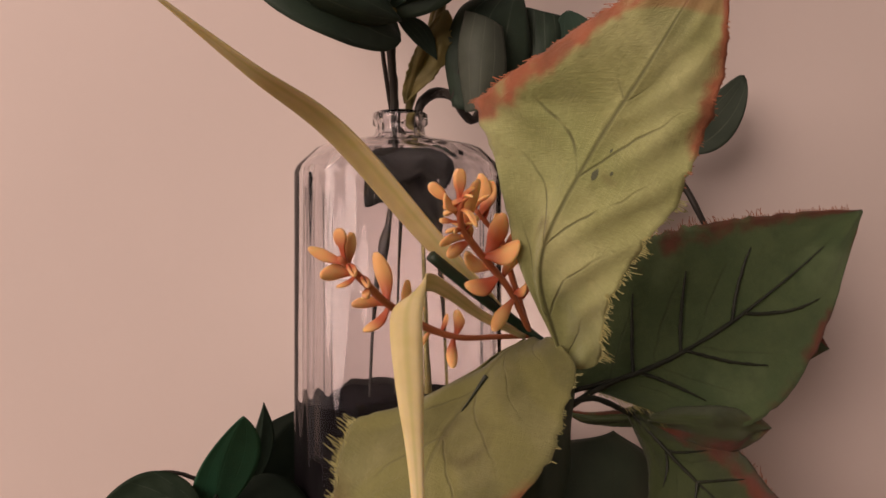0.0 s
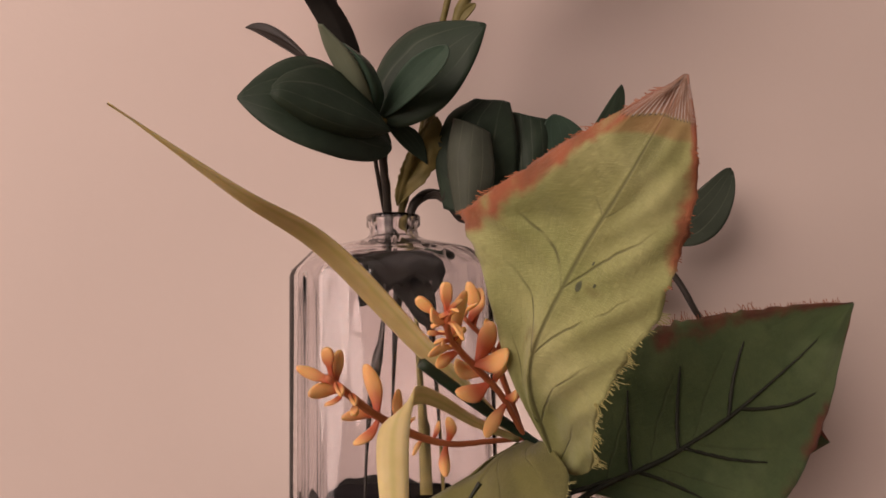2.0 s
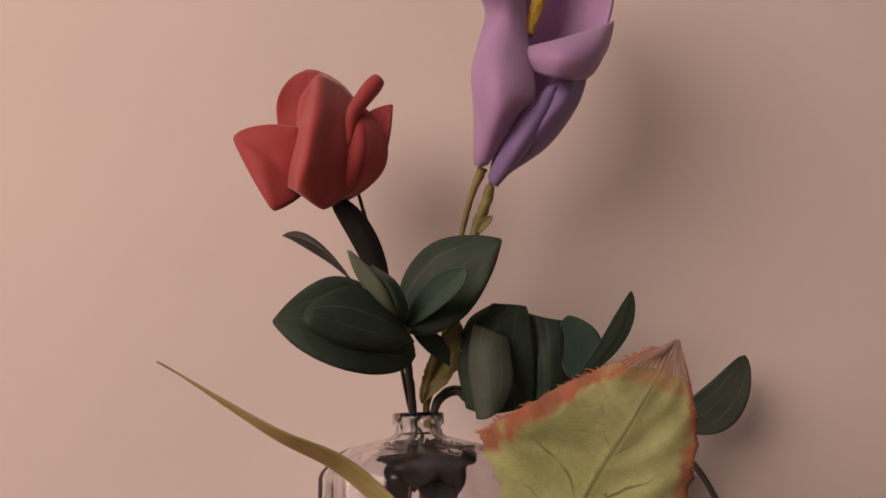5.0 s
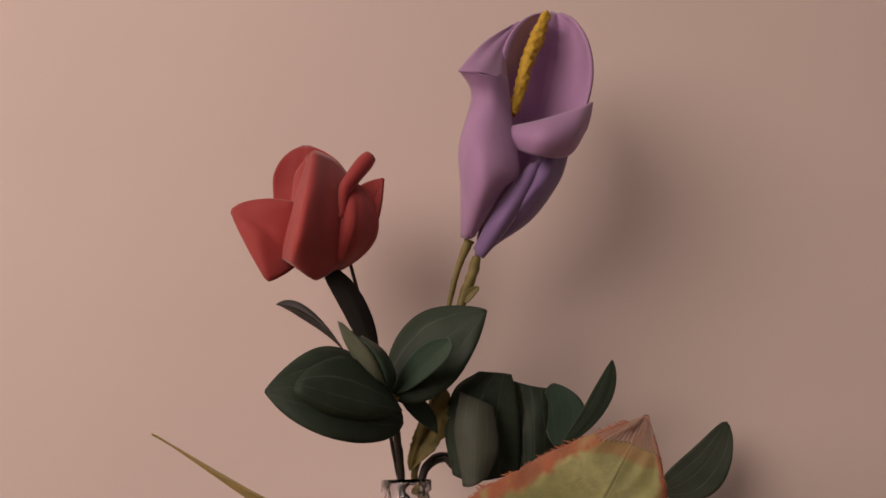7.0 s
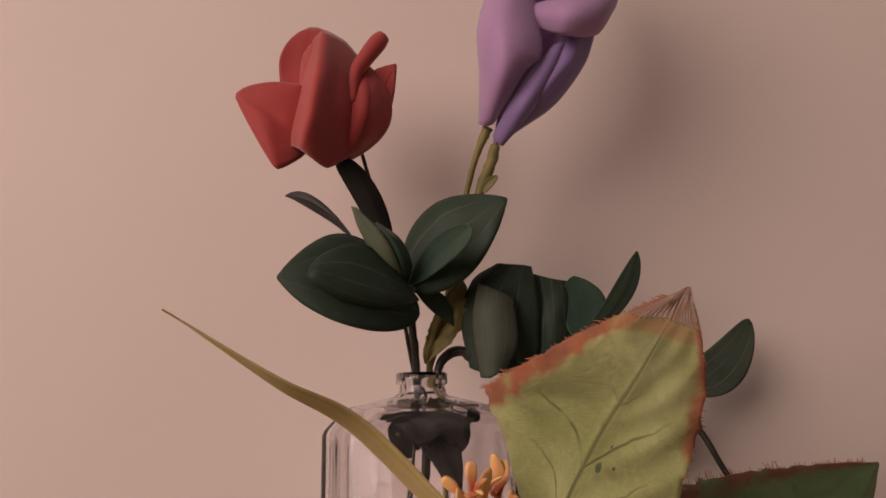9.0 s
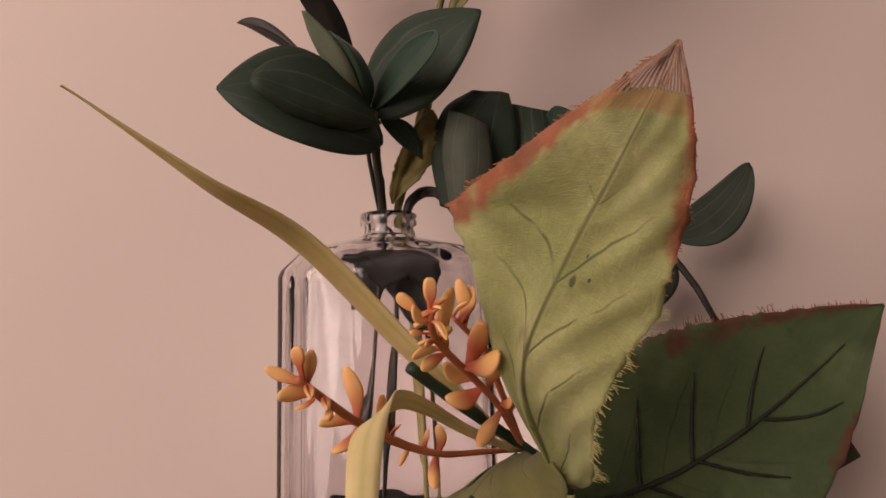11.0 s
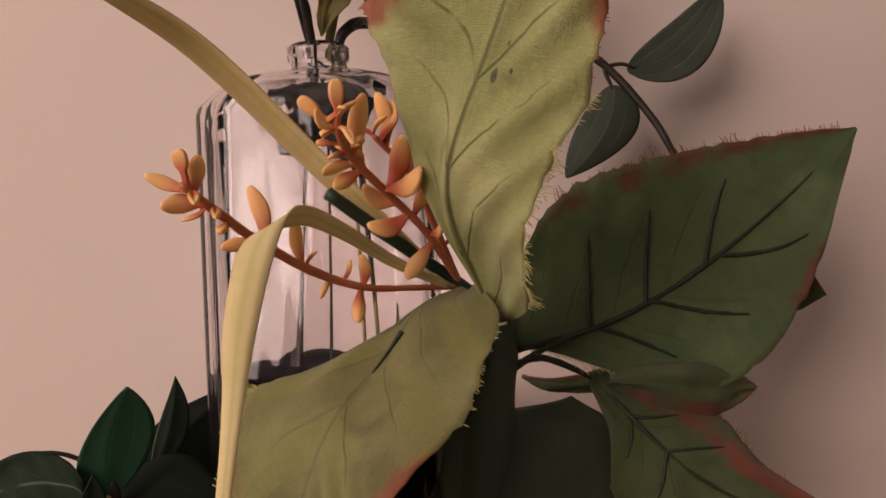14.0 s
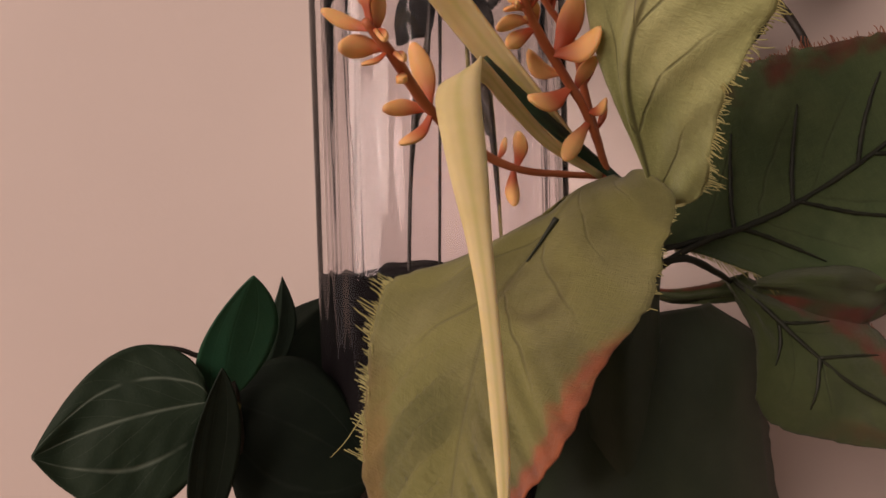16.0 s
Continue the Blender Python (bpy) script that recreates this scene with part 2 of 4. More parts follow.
def autumn_leaf(name, colour, second, edge, vein, lo=0.42, width=0.2, spots=(), veins=6.0, dark=0.5, one_side=0, bare=False, ramp=0.25, thin=1.0, bands=None, later=0.0, patchy=(0.28, 0.5), stains=()):
    """Woven cloth leaf, with a coloured border towards its tip, printed veins and spots."""
    m = Nodes(name)
    u, v, a = m.uv()
    blot = m.noise(38, 5)
    c = m.mix(m.smooth(blot, 0.3, 0.72), colour, second)
    c = m.mix(m.math("MULTIPLY", m.smooth(m.noise(150, 4), 0.5, 0.8), 0.35), c, tuple(x * 0.55 for x in colour))
    c = m.mix(m.math("MULTIPLY", m.smooth(m.noise(17, 3), 0.42, 0.66), 0.45), c, tuple(x * y for x, y in zip(colour, (0.62, 0.74, 0.55))))
    # painted highlights: pale patches imitate sheen on the weave
    sheen = m.math("MULTIPLY", m.smooth(m.noise(26, 4), 0.52, 0.72), 0.5)
    c = m.mix(sheen, c, tuple(min(1, x * 1.35 + 0.03) for x in second))
    if bare:
        blot = m.math("MULTIPLY", m.math("MULTIPLY", m.smooth(u, 0.6, 0.8), m.math("SUBTRACT", 1.0, m.smooth(a, 0.1, 0.6))), m.smooth(m.noise(45, 3), 0.3, 0.6))
        c = m.mix(m.math("MULTIPLY", blot, 0.6), c, tuple(x * 0.5 for x in colour))
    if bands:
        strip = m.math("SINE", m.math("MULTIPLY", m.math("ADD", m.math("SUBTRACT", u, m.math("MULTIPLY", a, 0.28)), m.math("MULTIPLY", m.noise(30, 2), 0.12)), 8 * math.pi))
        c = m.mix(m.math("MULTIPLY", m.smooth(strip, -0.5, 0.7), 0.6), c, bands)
    stretch = m.tree.nodes.new("ShaderNodeVectorMath")
    stretch.operation = "MULTIPLY"
    m.link(m.coords("UV"), stretch.inputs[0])
    stretch.inputs[1].default_value = (26.0, 330.0, 1.0)
    warp = m.noise(1.0, 2, stretch.outputs[0])
    cross = m.tree.nodes.new("ShaderNodeVectorMath")
    cross.operation = "MULTIPLY"
    m.link(m.coords("UV"), cross.inputs[0])
    cross.inputs[1].default_value = (380.0, 22.0, 1.0)
    weft = m.noise(1.0, 2, cross.outputs[0])
    threads = m.math("ADD", warp, weft)
    c = m.mix(m.math("MULTIPLY", m.smooth(threads, 0.95, 1.3), 0.24), c, tuple(min(1, x * 1.5) for x in second))
    c = m.mix(m.math("MULTIPLY", m.smooth(threads, 0.95, 0.65), 0.22), c, tuple(x * 0.6 for x in colour))
    rib = m.math("SUBTRACT", 1.0, m.smooth(m.math("ADD", a, m.math("MULTIPLY", u, 0.02)), 0.012, 0.05))
    bow = m.math("SUBTRACT", u, m.math("MULTIPLY", a, 0.3))
    bow = m.math("ADD", bow, m.math("MULTIPLY", m.noise(45, 2), 0.07))
    wave = m.math("ABSOLUTE", m.math("SINE", m.math("MULTIPLY", bow, veins * math.pi)))
    side = m.math("MULTIPLY", m.math("SUBTRACT", 1.0, m.smooth(wave, 0.02, 0.14)), m.math("MULTIPLY", m.math("SUBTRACT", 1.0, m.smooth(a, 0.35, 0.8)), m.math("SUBTRACT", 1.0, m.smooth(u, 0.58, 0.72))))
    net = m.math("MULTIPLY", m.math("MAXIMUM", rib, m.math("MULTIPLY", side, m.smooth(m.noise(60, 2), 0.27, 0.44))), dark)
    c = m.mix(net, c, vein)
    rag = m.math("MULTIPLY", m.math("SUBTRACT", m.noise(120, 5), 0.5), 0.35)
    tip = m.math("MULTIPLY", m.smooth(m.math("SUBTRACT", u, m.math("MULTIPLY", m.smooth(v, 0.48, 0.52), later)), lo, lo + ramp), m.mix_value(m.smooth(v, 0.48, 0.52), width, width * thin))
    away = m.math("ADD", a, rag)
    limit = m.math("SUBTRACT", 1.02, tip)
    border = m.math("MULTIPLY", m.smooth(m.math("SUBTRACT", away, limit), -0.10, 0.07), m.smooth(tip, 0.0, width * 0.4))
    if one_side:
        half = m.smooth(m.math("MULTIPLY", m.math("SUBTRACT", v, 0.5), one_side), 0.0, 0.1)
        border = m.math("MULTIPLY", border, m.math("MAXIMUM", half, m.math("MULTIPLY", m.smooth(u, 0.62, 0.75), 0.25)))
    border = m.math("MULTIPLY", border, m.smooth(m.noise(48, 3), *patchy))
    c = m.mix(m.math("MULTIPLY", border, 0.9), c, m.mix(m.smooth(m.noise(90, 4), 0.35, 0.7), edge, tuple(x * 0.6 for x in edge)))
    if bare:
        across = m.math("ADD", u, m.math("MULTIPLY", m.noise(70, 2), 0.04))
        c = m.mix(m.math("MULTIPLY", m.math("MULTIPLY", m.smooth(across, 0.868, 0.885), m.math("SUBTRACT", 1.0, m.smooth(across, 0.915, 0.925))), 0.4), c, edge)
        c = m.mix(m.math("MULTIPLY", m.smooth(across, 0.915, 0.93), 0.9), c, (0.36, 0.19, 0.13))
        gap = m.smooth(m.math("SINE", m.math("MULTIPLY", m.math("ADD", v, m.math("MULTIPLY", u, 0.9)), 125.0)), -0.25, 0.2)
        m.link(m.math("SUBTRACT", 1.0, m.math("MULTIPLY", m.smooth(across, 0.915, 0.925), m.math("MULTIPLY", gap, 0.85))), m.bsdf.inputs["Alpha"])
    for su, sv, r in stains:
        d = m.math("POWER", m.math("ADD", m.math("POWER", m.math("MULTIPLY", m.math("SUBTRACT", u, su), 1.8), 2.0), m.math("POWER", m.math("SUBTRACT", v, sv), 2.0)), 0.5)
        ring = m.math("ABSOLUTE", m.math("SUBTRACT", m.math("ADD", d, m.math("MULTIPLY", m.math("SUBTRACT", m.noise(60, 3), 0.5), r * 0.5)), r))
        c = m.mix(m.math("MULTIPLY", m.math("MULTIPLY", m.math("SUBTRACT", 1.0, m.smooth(ring, 0.0, r * 0.45)), m.smooth(m.noise(35, 2), 0.4, 0.6)), 0.55), c, tuple(x * y for x, y in zip(colour, (0.62, 0.5, 0.5))))
    for su, sv, r in spots:
        d = m.math("POWER", m.math("ADD", m.math("POWER", m.math("MULTIPLY", m.math("SUBTRACT", u, su), 1.4), 2.0), m.math("POWER", m.math("SUBTRACT", v, sv), 2.0)), 0.5)
        d = m.math("ADD", d, m.math("MULTIPLY", m.math("SUBTRACT", m.noise(300, 2), 0.5), r * 0.8))
        c = m.mix(m.math("MULTIPLY", m.math("SUBTRACT", 1.0, m.smooth(d, r * 0.6, r)), 0.85), c, (0.05, 0.06, 0.04))
    m.bump(m.math("ADD", m.math("ADD", m.math("MULTIPLY", threads, 0.8), m.math("MULTIPLY", m.noise(130, 3), 2.0)), m.math("MULTIPLY", net, -2.0)), 0.55, 0.0007)
    return m.done(c, 0.62, 0.3, 0.15)


WALL = paint("wall_paint", (0.66, 0.56, 0.50))
# bluish paints of the unseen ceiling and walls, chosen for cool fill
CEILING_BOUNCE = paint("ceiling_bounce_paint", (0.60, 0.64, 0.68))
ROOM_BOUNCE = paint("room_bounce_paint", (0.56, 0.61, 0.65))
FLOOR = plain("floor_boards", (0.22, 0.14, 0.08), (0.3, 0.2, 0.12), 12, 0.5)
TABLE = plain("table_wood", (0.3, 0.2, 0.12), (0.24, 0.15, 0.09), 20, 0.45)
GREEN = green_leaf("dark_green_cloth", (0.025, 0.040, 0.026), (0.035, 0.054, 0.035), (0.12, 0.14, 0.10), 7, 0.5, 0.35, 0.55, 0.2)
# lit half of a folded leaf: the light on it is painted as pale green
GREEN_LIT = green_leaf("lit_green_cloth", (0.12, 0.145, 0.095), (0.15, 0.175, 0.115), (0.2, 0.22, 0.16), 7, 0.5, 0.2, 0.6, 0.2)
GREEN_MID = green_leaf("mid_green_cloth", (0.034, 0.062, 0.042), (0.044, 0.080, 0.053), (0.08, 0.14, 0.1), 7, 0.5, 0.2)
GREEN_GREY = green_leaf("grey_green_cloth", (0.066, 0.076, 0.056), (0.085, 0.098, 0.072), (0.15, 0.16, 0.12), 3, 0.6, 0.35, 0.6, 0.2)
GREEN_SAGE = green_leaf("sage_cloth", (0.046, 0.060, 0.042), (0.060, 0.076, 0.054), (0.15, 0.17, 0.12), 9, 0.6, 0.45, 0.6, 0.2)
# green taken almost to black to imitate shadow at the bottle's foot
GREEN_SHADOWED = green_leaf("shadowed_green_cloth", (0.008, 0.014, 0.009), (0.012, 0.020, 0.012), (0.03, 0.04, 0.03), 6, 0.6, 0.3, 0.6, 0.15)
GREEN_HEART = green_leaf("veined_green_cloth", (0.015, 0.028, 0.015), (0.022, 0.037, 0.020), (0.13, 0.16, 0.12), 5, 0.75, 0.8, 0.6, 0.15)
GREEN_EMERALD = green_leaf("emerald_cloth", (0.012, 0.055, 0.026), (0.016, 0.07, 0.034), (0.03, 0.09, 0.05), 7, 0.6, 0.25)
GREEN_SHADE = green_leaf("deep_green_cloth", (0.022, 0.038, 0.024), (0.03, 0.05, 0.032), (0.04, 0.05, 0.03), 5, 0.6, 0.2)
# dark olive with the shade under the spray mixed into it
OLIVE_SHADE = green_leaf("shade_olive_cloth", (0.042, 0.060, 0.034), (0.054, 0.074, 0.042), (0.05, 0.055, 0.03), 5, 0.6, 0.2)
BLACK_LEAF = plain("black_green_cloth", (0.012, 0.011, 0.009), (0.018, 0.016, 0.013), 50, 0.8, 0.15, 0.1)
LIME = autumn_leaf("lime_autumn_cloth", (0.285, 0.298, 0.108), (0.395, 0.402, 0.172), (0.34, 0.085, 0.04), (0.07, 0.07, 0.025), 0.55, 0.30, ((0.475, 0.575, 0.02), (0.53, 0.585, 0.008), (0.495, 0.65, 0.009)), 6, 0.68, 0, True, 0.08, 0.45, stains=((0.52, 0.66, 0.07), (0.3, 0.4, 0.1)))
# darker copy of LIME: the low leaf's weaker light is put into its colour
LIME_SHADED = autumn_leaf("lime_autumn_cloth_shaded", (0.125, 0.120, 0.038), (0.185, 0.176, 0.060), (0.36, 0.095, 0.04), (0.08, 0.075, 0.03), 0.44, 0.24, ((0.30, 0.22, 0.012),), 6, 0.4, 1, bands=(0.215, 0.208, 0.062), stains=((0.44, 0.62, 0.12), (0.36, 0.72, 0.08)))
# both olives are darkened and greened for the shade behind the lime leaf
OLIVE = autumn_leaf("shaded_olive_autumn_cloth", (0.062, 0.100, 0.035), (0.094, 0.132, 0.047), (0.15, 0.04, 0.022), (0.04, 0.045, 0.02), 0.1, 0.17, (), 6, 0.3, thin=0.7, later=0.35, patchy=(0.4, 0.58))
OLIVE_TIP = autumn_leaf("shaded_olive_brown_autumn_cloth", (0.054, 0.076, 0.024), (0.085, 0.106, 0.036), (0.20, 0.046, 0.025), (0.03, 0.035, 0.016), 0.0, 0.5, (), 6, 0.3, 1, patchy=(0.34, 0.52))
VEIN = plain("dark_vein_plastic", (0.022, 0.026, 0.016), (0.03, 0.035, 0.02), 80, 0.5)
def straw_material():
    """Pale blade with an olive stripe along its middle."""
    m = Nodes("straw_yellow_plastic")
    u, v, a = m.uv()
    c = m.mix(m.smooth(m.noise(60, 4), 0.3, 0.7), (0.60, 0.50, 0.235), (0.68, 0.57, 0.30))
    stripe = m.math("SUBTRACT", 1.0, m.smooth(m.math("ADD", a, m.math("MULTIPLY", m.noise(80, 2), 0.3)), 0.15, 0.5))
    c = m.mix(m.math("MULTIPLY", stripe, 0.4), c, (0.40, 0.39, 0.11))
    m.bsdf.inputs["Subsurface Weight"].default_value = 0.6
    m.bsdf.inputs["Subsurface Radius"].default_value = (0.01, 0.008, 0.004)
    m.bump(m.noise(700, 2), 0.12, 0.0004)
    return m.done(c, 0.5, 0.3)


STRAW = straw_material()
THREAD = plain("lime_thread", (0.34, 0.31, 0.11), (0.42, 0.4, 0.17), 90, 0.7)
THREAD_RED = plain("rust_thread", (0.40, 0.15, 0.07), (0.30, 0.10, 0.045), 90, 0.7)
ROSE = plain("red_foam", (0.32, 0.037, 0.034), (0.38, 0.048, 0.043), 30, 0.7, 0.1, 0.3, 0.3)
# violet is the bloom's own hue; its extra darkness stands for shade
VIOLET_SHADED = plain("shaded_violet_foam", (0.20, 0.13, 0.285), (0.235, 0.15, 0.325), 30, 0.65, 0.1, 0.3, 0.25)
LILAC = plain("lilac_foam", (0.36, 0.21, 0.37), (0.42, 0.245, 0.43), 30, 0.65, 0.1, 0.3, 0.25)
YELLOW = plain("yellow_foam_grain", (0.62, 0.42, 0.05), (0.5, 0.3, 0.03), 500, 0.7, 0.4)
PAPER = plain("olive_florist_paper", (0.14, 0.12, 0.035), (0.22, 0.18, 0.06), 120, 0.6, 0.3)
STEM = plain("dark_stem", (0.021, 0.017, 0.013), (0.034, 0.028, 0.02), 90, 0.5)
STEM_GREEN = plain("green_stem", (0.016, 0.05, 0.028), (0.022, 0.035, 0.02), 60, 0.45)
RUST = plain("rust_plastic", (0.42, 0.12, 0.05), (0.50, 0.17, 0.075), 90, 0.45, 0.1)


def bud_material():
    m = Nodes("orange_bud_plastic")
    s = m.tree.nodes.new("ShaderNodeSeparateXYZ")
    m.link(m.coords("Generated"), s.inputs[0])
    r = m.tree.nodes.new("ShaderNodeObjectInfo").outputs["Random"]
    f = m.smooth(m.math("ADD", s.outputs[2], m.math("MULTIPLY", m.math("SUBTRACT", r, 0.5), 0.5)), 0.2, 0.8)
    c = m.mix(f, (0.46, 0.11, 0.05), (0.86, 0.51, 0.21))
    m.bsdf.inputs["Subsurface Weight"].default_value = 0.7
    m.bsdf.inputs["Subsurface Radius"].default_value = (0.004, 0.002, 0.001)
    m.bump(m.noise(700, 2), 0.1, 0.0004)
    return m.done(c, 0.5, 0.3)


BUD = bud_material()


def glass_material():
    m = Nodes("clear_glass")
    m.bsdf.inputs["Transmission Weight"].default_value = 1.0
    m.bsdf.inputs["IOR"].default_value = 1.48
    m.bump(m.noise(35, 2), 0.06, 0.002)
    return m.done((0.90, 0.88, 0.90), 0.015)


GLASS = glass_material()
LIQUID = plain("dark_liquid", (0.006, 0.005, 0.006), (0.009, 0.008, 0.008), 20, 0.8, 0.02, 0.02)

# ---------------------------------------------------------------- the room
TABLE_Z, WALL_Y, FLOOR_Z, CEIL_Z = -0.02, 0.378, -0.77, 1.65


def slab(name, lo, hi, material, label, category):
    bm = bmesh.new()
    bmesh.ops.create_cube(bm, size=1)
    for v in bm.verts:
        v.co = V([lo[i] + (v.co[i] + 0.5) * (hi[i] - lo[i]) for i in range(3)])
    mesh = bpy.data.meshes.new(name)
    bm.to_mesh(mesh)
    bm.free()
    mesh.materials.append(material)
    return tagged(new(name, mesh), label, category, kind="structure")


slab("wall_north", (-1.9, WALL_Y, FLOOR_Z), (1.9, WALL_Y + 0.12, CEIL_Z), WALL, "pinkish beige painted plaster wall behind the vase", "wall")
# unseen walls and ceiling, added to bounce cool ambient light
slab("wall_south", (-1.9, -2.62, FLOOR_Z), (1.9, -2.5, CEIL_Z), ROOM_BOUNCE, "unseen pale blue-grey wall added for cool bounce light", "wall")
slab("wall_west", (-2.02, -2.62, FLOOR_Z), (-1.9, WALL_Y + 0.12, CEIL_Z), ROOM_BOUNCE, "unseen pale blue-grey wall added for cool bounce light", "wall")
slab("wall_east", (1.9, -2.62, FLOOR_Z), (2.02, WALL_Y + 0.12, CEIL_Z), ROOM_BOUNCE, "unseen pale blue-grey wall added for cool bounce light", "wall")
slab("ceiling", (-2.02, -2.62, CEIL_Z), (2.02, WALL_Y + 0.12, CEIL_Z + 0.1), CEILING_BOUNCE, "unseen pale ceiling added for cool bounce light", "ceiling")
slab("floor", (-2.02, -2.62, FLOOR_Z - 0.1), (2.02, WALL_Y + 0.12, FLOOR_Z), FLOOR, "brown wooden floor", "floor")

table = thing("side_table", (0.02, 0.2, FLOOR_Z), "plain brown wooden side table against the wall", "table")


def box(lo, hi, bevel=0.003):
    bm = bmesh.new()
    bmesh.ops.create_cube(bm, size=1)
    for v in bm.verts:
        v.co = V([lo[i] + (v.co[i] + 0.5) * (hi[i] - lo[i]) for i in range(3)])
    bmesh.ops.bevel(bm, geom=bm.edges[:], offset=bevel, segments=2, affect="EDGES")
    return bm


part("tabletop", box((-0.4, 0.0, TABLE_Z - 0.03), (0.45, WALL_Y - 0.004, TABLE_Z)), TABLE, table, smooth=False)
for lx in (-0.37, 0.37):
    for ly in (0.03, 0.38):
        part("leg", box((lx, ly, FLOOR_Z), (lx + 0.045, ly + 0.045, TABLE_Z - 0.03)), TABLE, table, smooth=False)

# ---------------------------------------------------------------- the glass bottle
BX, BY = -0.0185, 0.316
bottle = thing("glass_bottle", (BX, BY, TABLE_Z), "tall clear glass bottle with chamfered corners used as a vase", "bottle")


def outline(hx, hy, cham, r, flute=0.0):
    """A rectangle with flat chamfers, whose eight edges are rounded, anticlockwise; flute: depth of its upright ripples."""
    corners = [(hx, -(hy - cham)), (hx, hy - cham), (hx - cham, hy), (-(hx - cham), hy), (-hx, hy - cham), (-hx, -(hy - cham)), (-(hx - cham), -hy), (hx - cham, -hy)]
    pts = []
    for i, c in enumerate(corners):
        p, q, n = V(corners[i - 1]), V(c), V(corners[(i + 1) % 8])
        a, b = q + (p - q).normalized() * min(r, (p - q).length * 0.48), q + (n - q).normalized() * min(r, (n - q).length * 0.48)
        for k in range(4):
            t = k / 3
            pts.append(a * (1 - t) ** 2 + q * 2 * t * (1 - t) + b * t * t)
        out = V((n.y - q.y, q.x - n.x)).normalized()
        end = n + (q - n).normalized() * min(r, (n - q).length * 0.48)
        waves = max(1, round((n - q).length / 0.011))
        for k in range(1, 24):
            t = k / 24
            pts.append(b.lerp(end, t) + out * (4 * t * (1 - t) * (n - q).length * 0.02 - flute * (0.5 - 0.5 * math.cos(2 * math.pi * waves * t))))
    return pts


def bottle_mesh():
    """Body with chamfered corners, sloping shoulder, round neck and lip; solid glass with a cavity."""
    bm = bmesh.new()
    top = 0.2585
    full, cut = (0.0425, 0.034), 0.0155

    def ring(z, hx, hy, ch, r, flute=0.0):
        return [bm.verts.new((BX + p.x, BY + p.y, z)) for p in outline(hx, hy, ch, r, flute)]

    def neck(z, rad):
        return ring(z, rad, rad, rad * 0.5858, rad * 0.35)

    rings = [ring(TABLE_Z + 0.0005, 0.039, 0.030, 0.0145, 0.003), ring(TABLE_Z + 0.004, *full, cut, 0.003, 0.0004), ring(0.10, *full, cut, 0.003, 0.0004), ring(0.2315, *full, cut, 0.003, 0.0004),
             ring(0.2342, 0.0415, 0.0333, 0.0154, 0.003), ring(0.2418, 0.0345, 0.0285, 0.0145, 0.003), ring(0.2434, 0.0315, 0.0265, 0.0138, 0.004), ring(0.2464, 0.019, 0.0178, 0.0105, 0.005),
             neck(0.2478, 0.0128), neck(0.2495, 0.0106), neck(0.2525, 0.0102), neck(0.2536, 0.0117), neck(top - 0.0006, 0.0117), neck(top, 0.0109),
             neck(top, 0.0086), neck(0.2485, 0.0080), ring(0.2444, 0.013, 0.0125, 0.0076, 0.004), ring(0.2418, 0.026, 0.0222, 0.0125, 0.005), ring(0.2384, 0.0325, 0.0265, 0.0138, 0.004),
             ring(0.2310, 0.0388, 0.0303, 0.0142, 0.003), ring(0.10, 0.0388, 0.0303, 0.0142, 0.003), ring(TABLE_Z + 0.016, 0.0388, 0.0303, 0.0142, 0.003), ring(TABLE_Z + 0.010, 0.035, 0.027, 0.0130, 0.005)]
    m = len(rings[0])
    for a, b in zip(rings, rings[1:]):
        for k in range(m):
            bm.faces.new((a[k], a[(k + 1) % m], b[(k + 1) % m], b[k]))
    bm.faces.new(rings[0][::-1])
    bm.faces.new(rings[-1])
    bmesh.ops.recalc_face_normals(bm, faces=bm.faces)
    return bm


def liquid_mesh():
    bm = bmesh.new()
    rings = [[bm.verts.new((BX + p.x, BY + p.y, z)) for p in outline(hx, hy, 0.0152, 0.003)] for z, hx, hy in
             ((TABLE_Z + 0.0165, 0.0412, 0.0327), (0.1375, 0.0412, 0.0327))]
    m = len(rings[0])
    for k in range(m):
        bm.faces.new((rings[0][k], rings[0][(k + 1) % m], rings[1][(k + 1) % m], rings[1][k]))
    bm.faces.new(rings[0][::-1])
    bm.faces.new(rings[1])
    return bm


glass = part("glass", bottle_mesh(), GLASS, bottle, "clear glass with thick edges")
glass.visible_shadow = False
part("liquid", liquid_mesh(), LIQUID, bottle, "dark liquid filling the lower half")

# ---------------------------------------------------------------- the red rose
rose = thing("rose_stem", (-0.02, 0.318, TABLE_Z + 0.012), "artificial red foam rose with dark green leaves standing in the bottle", "flower")
part("stem", tube(bmesh.new(), [(-0.0520, 0.3030, 0.3573), (-0.0419, 0.3020, 0.3385), (-0.0334, 0.2980, 0.3220), (-0.0229, 0.2920, 0.2948), (-0.0213, 0.3050, 0.2763), (-0.0209, 0.3160, 0.2575), (-0.022, 0.318, 0.235), (-0.031, 0.316, 0.15), (-0.036, 0.315, 0.04), (-0.037, 0.315, TABLE_Z + 0.012)],
     [0.0020, 0.0018, 0.0018, 0.0021, 0.0019, 0.0018, 0.0013, 0.0012, 0.0012, 0.0012], 60, 8, 0.2), STEM, rose)
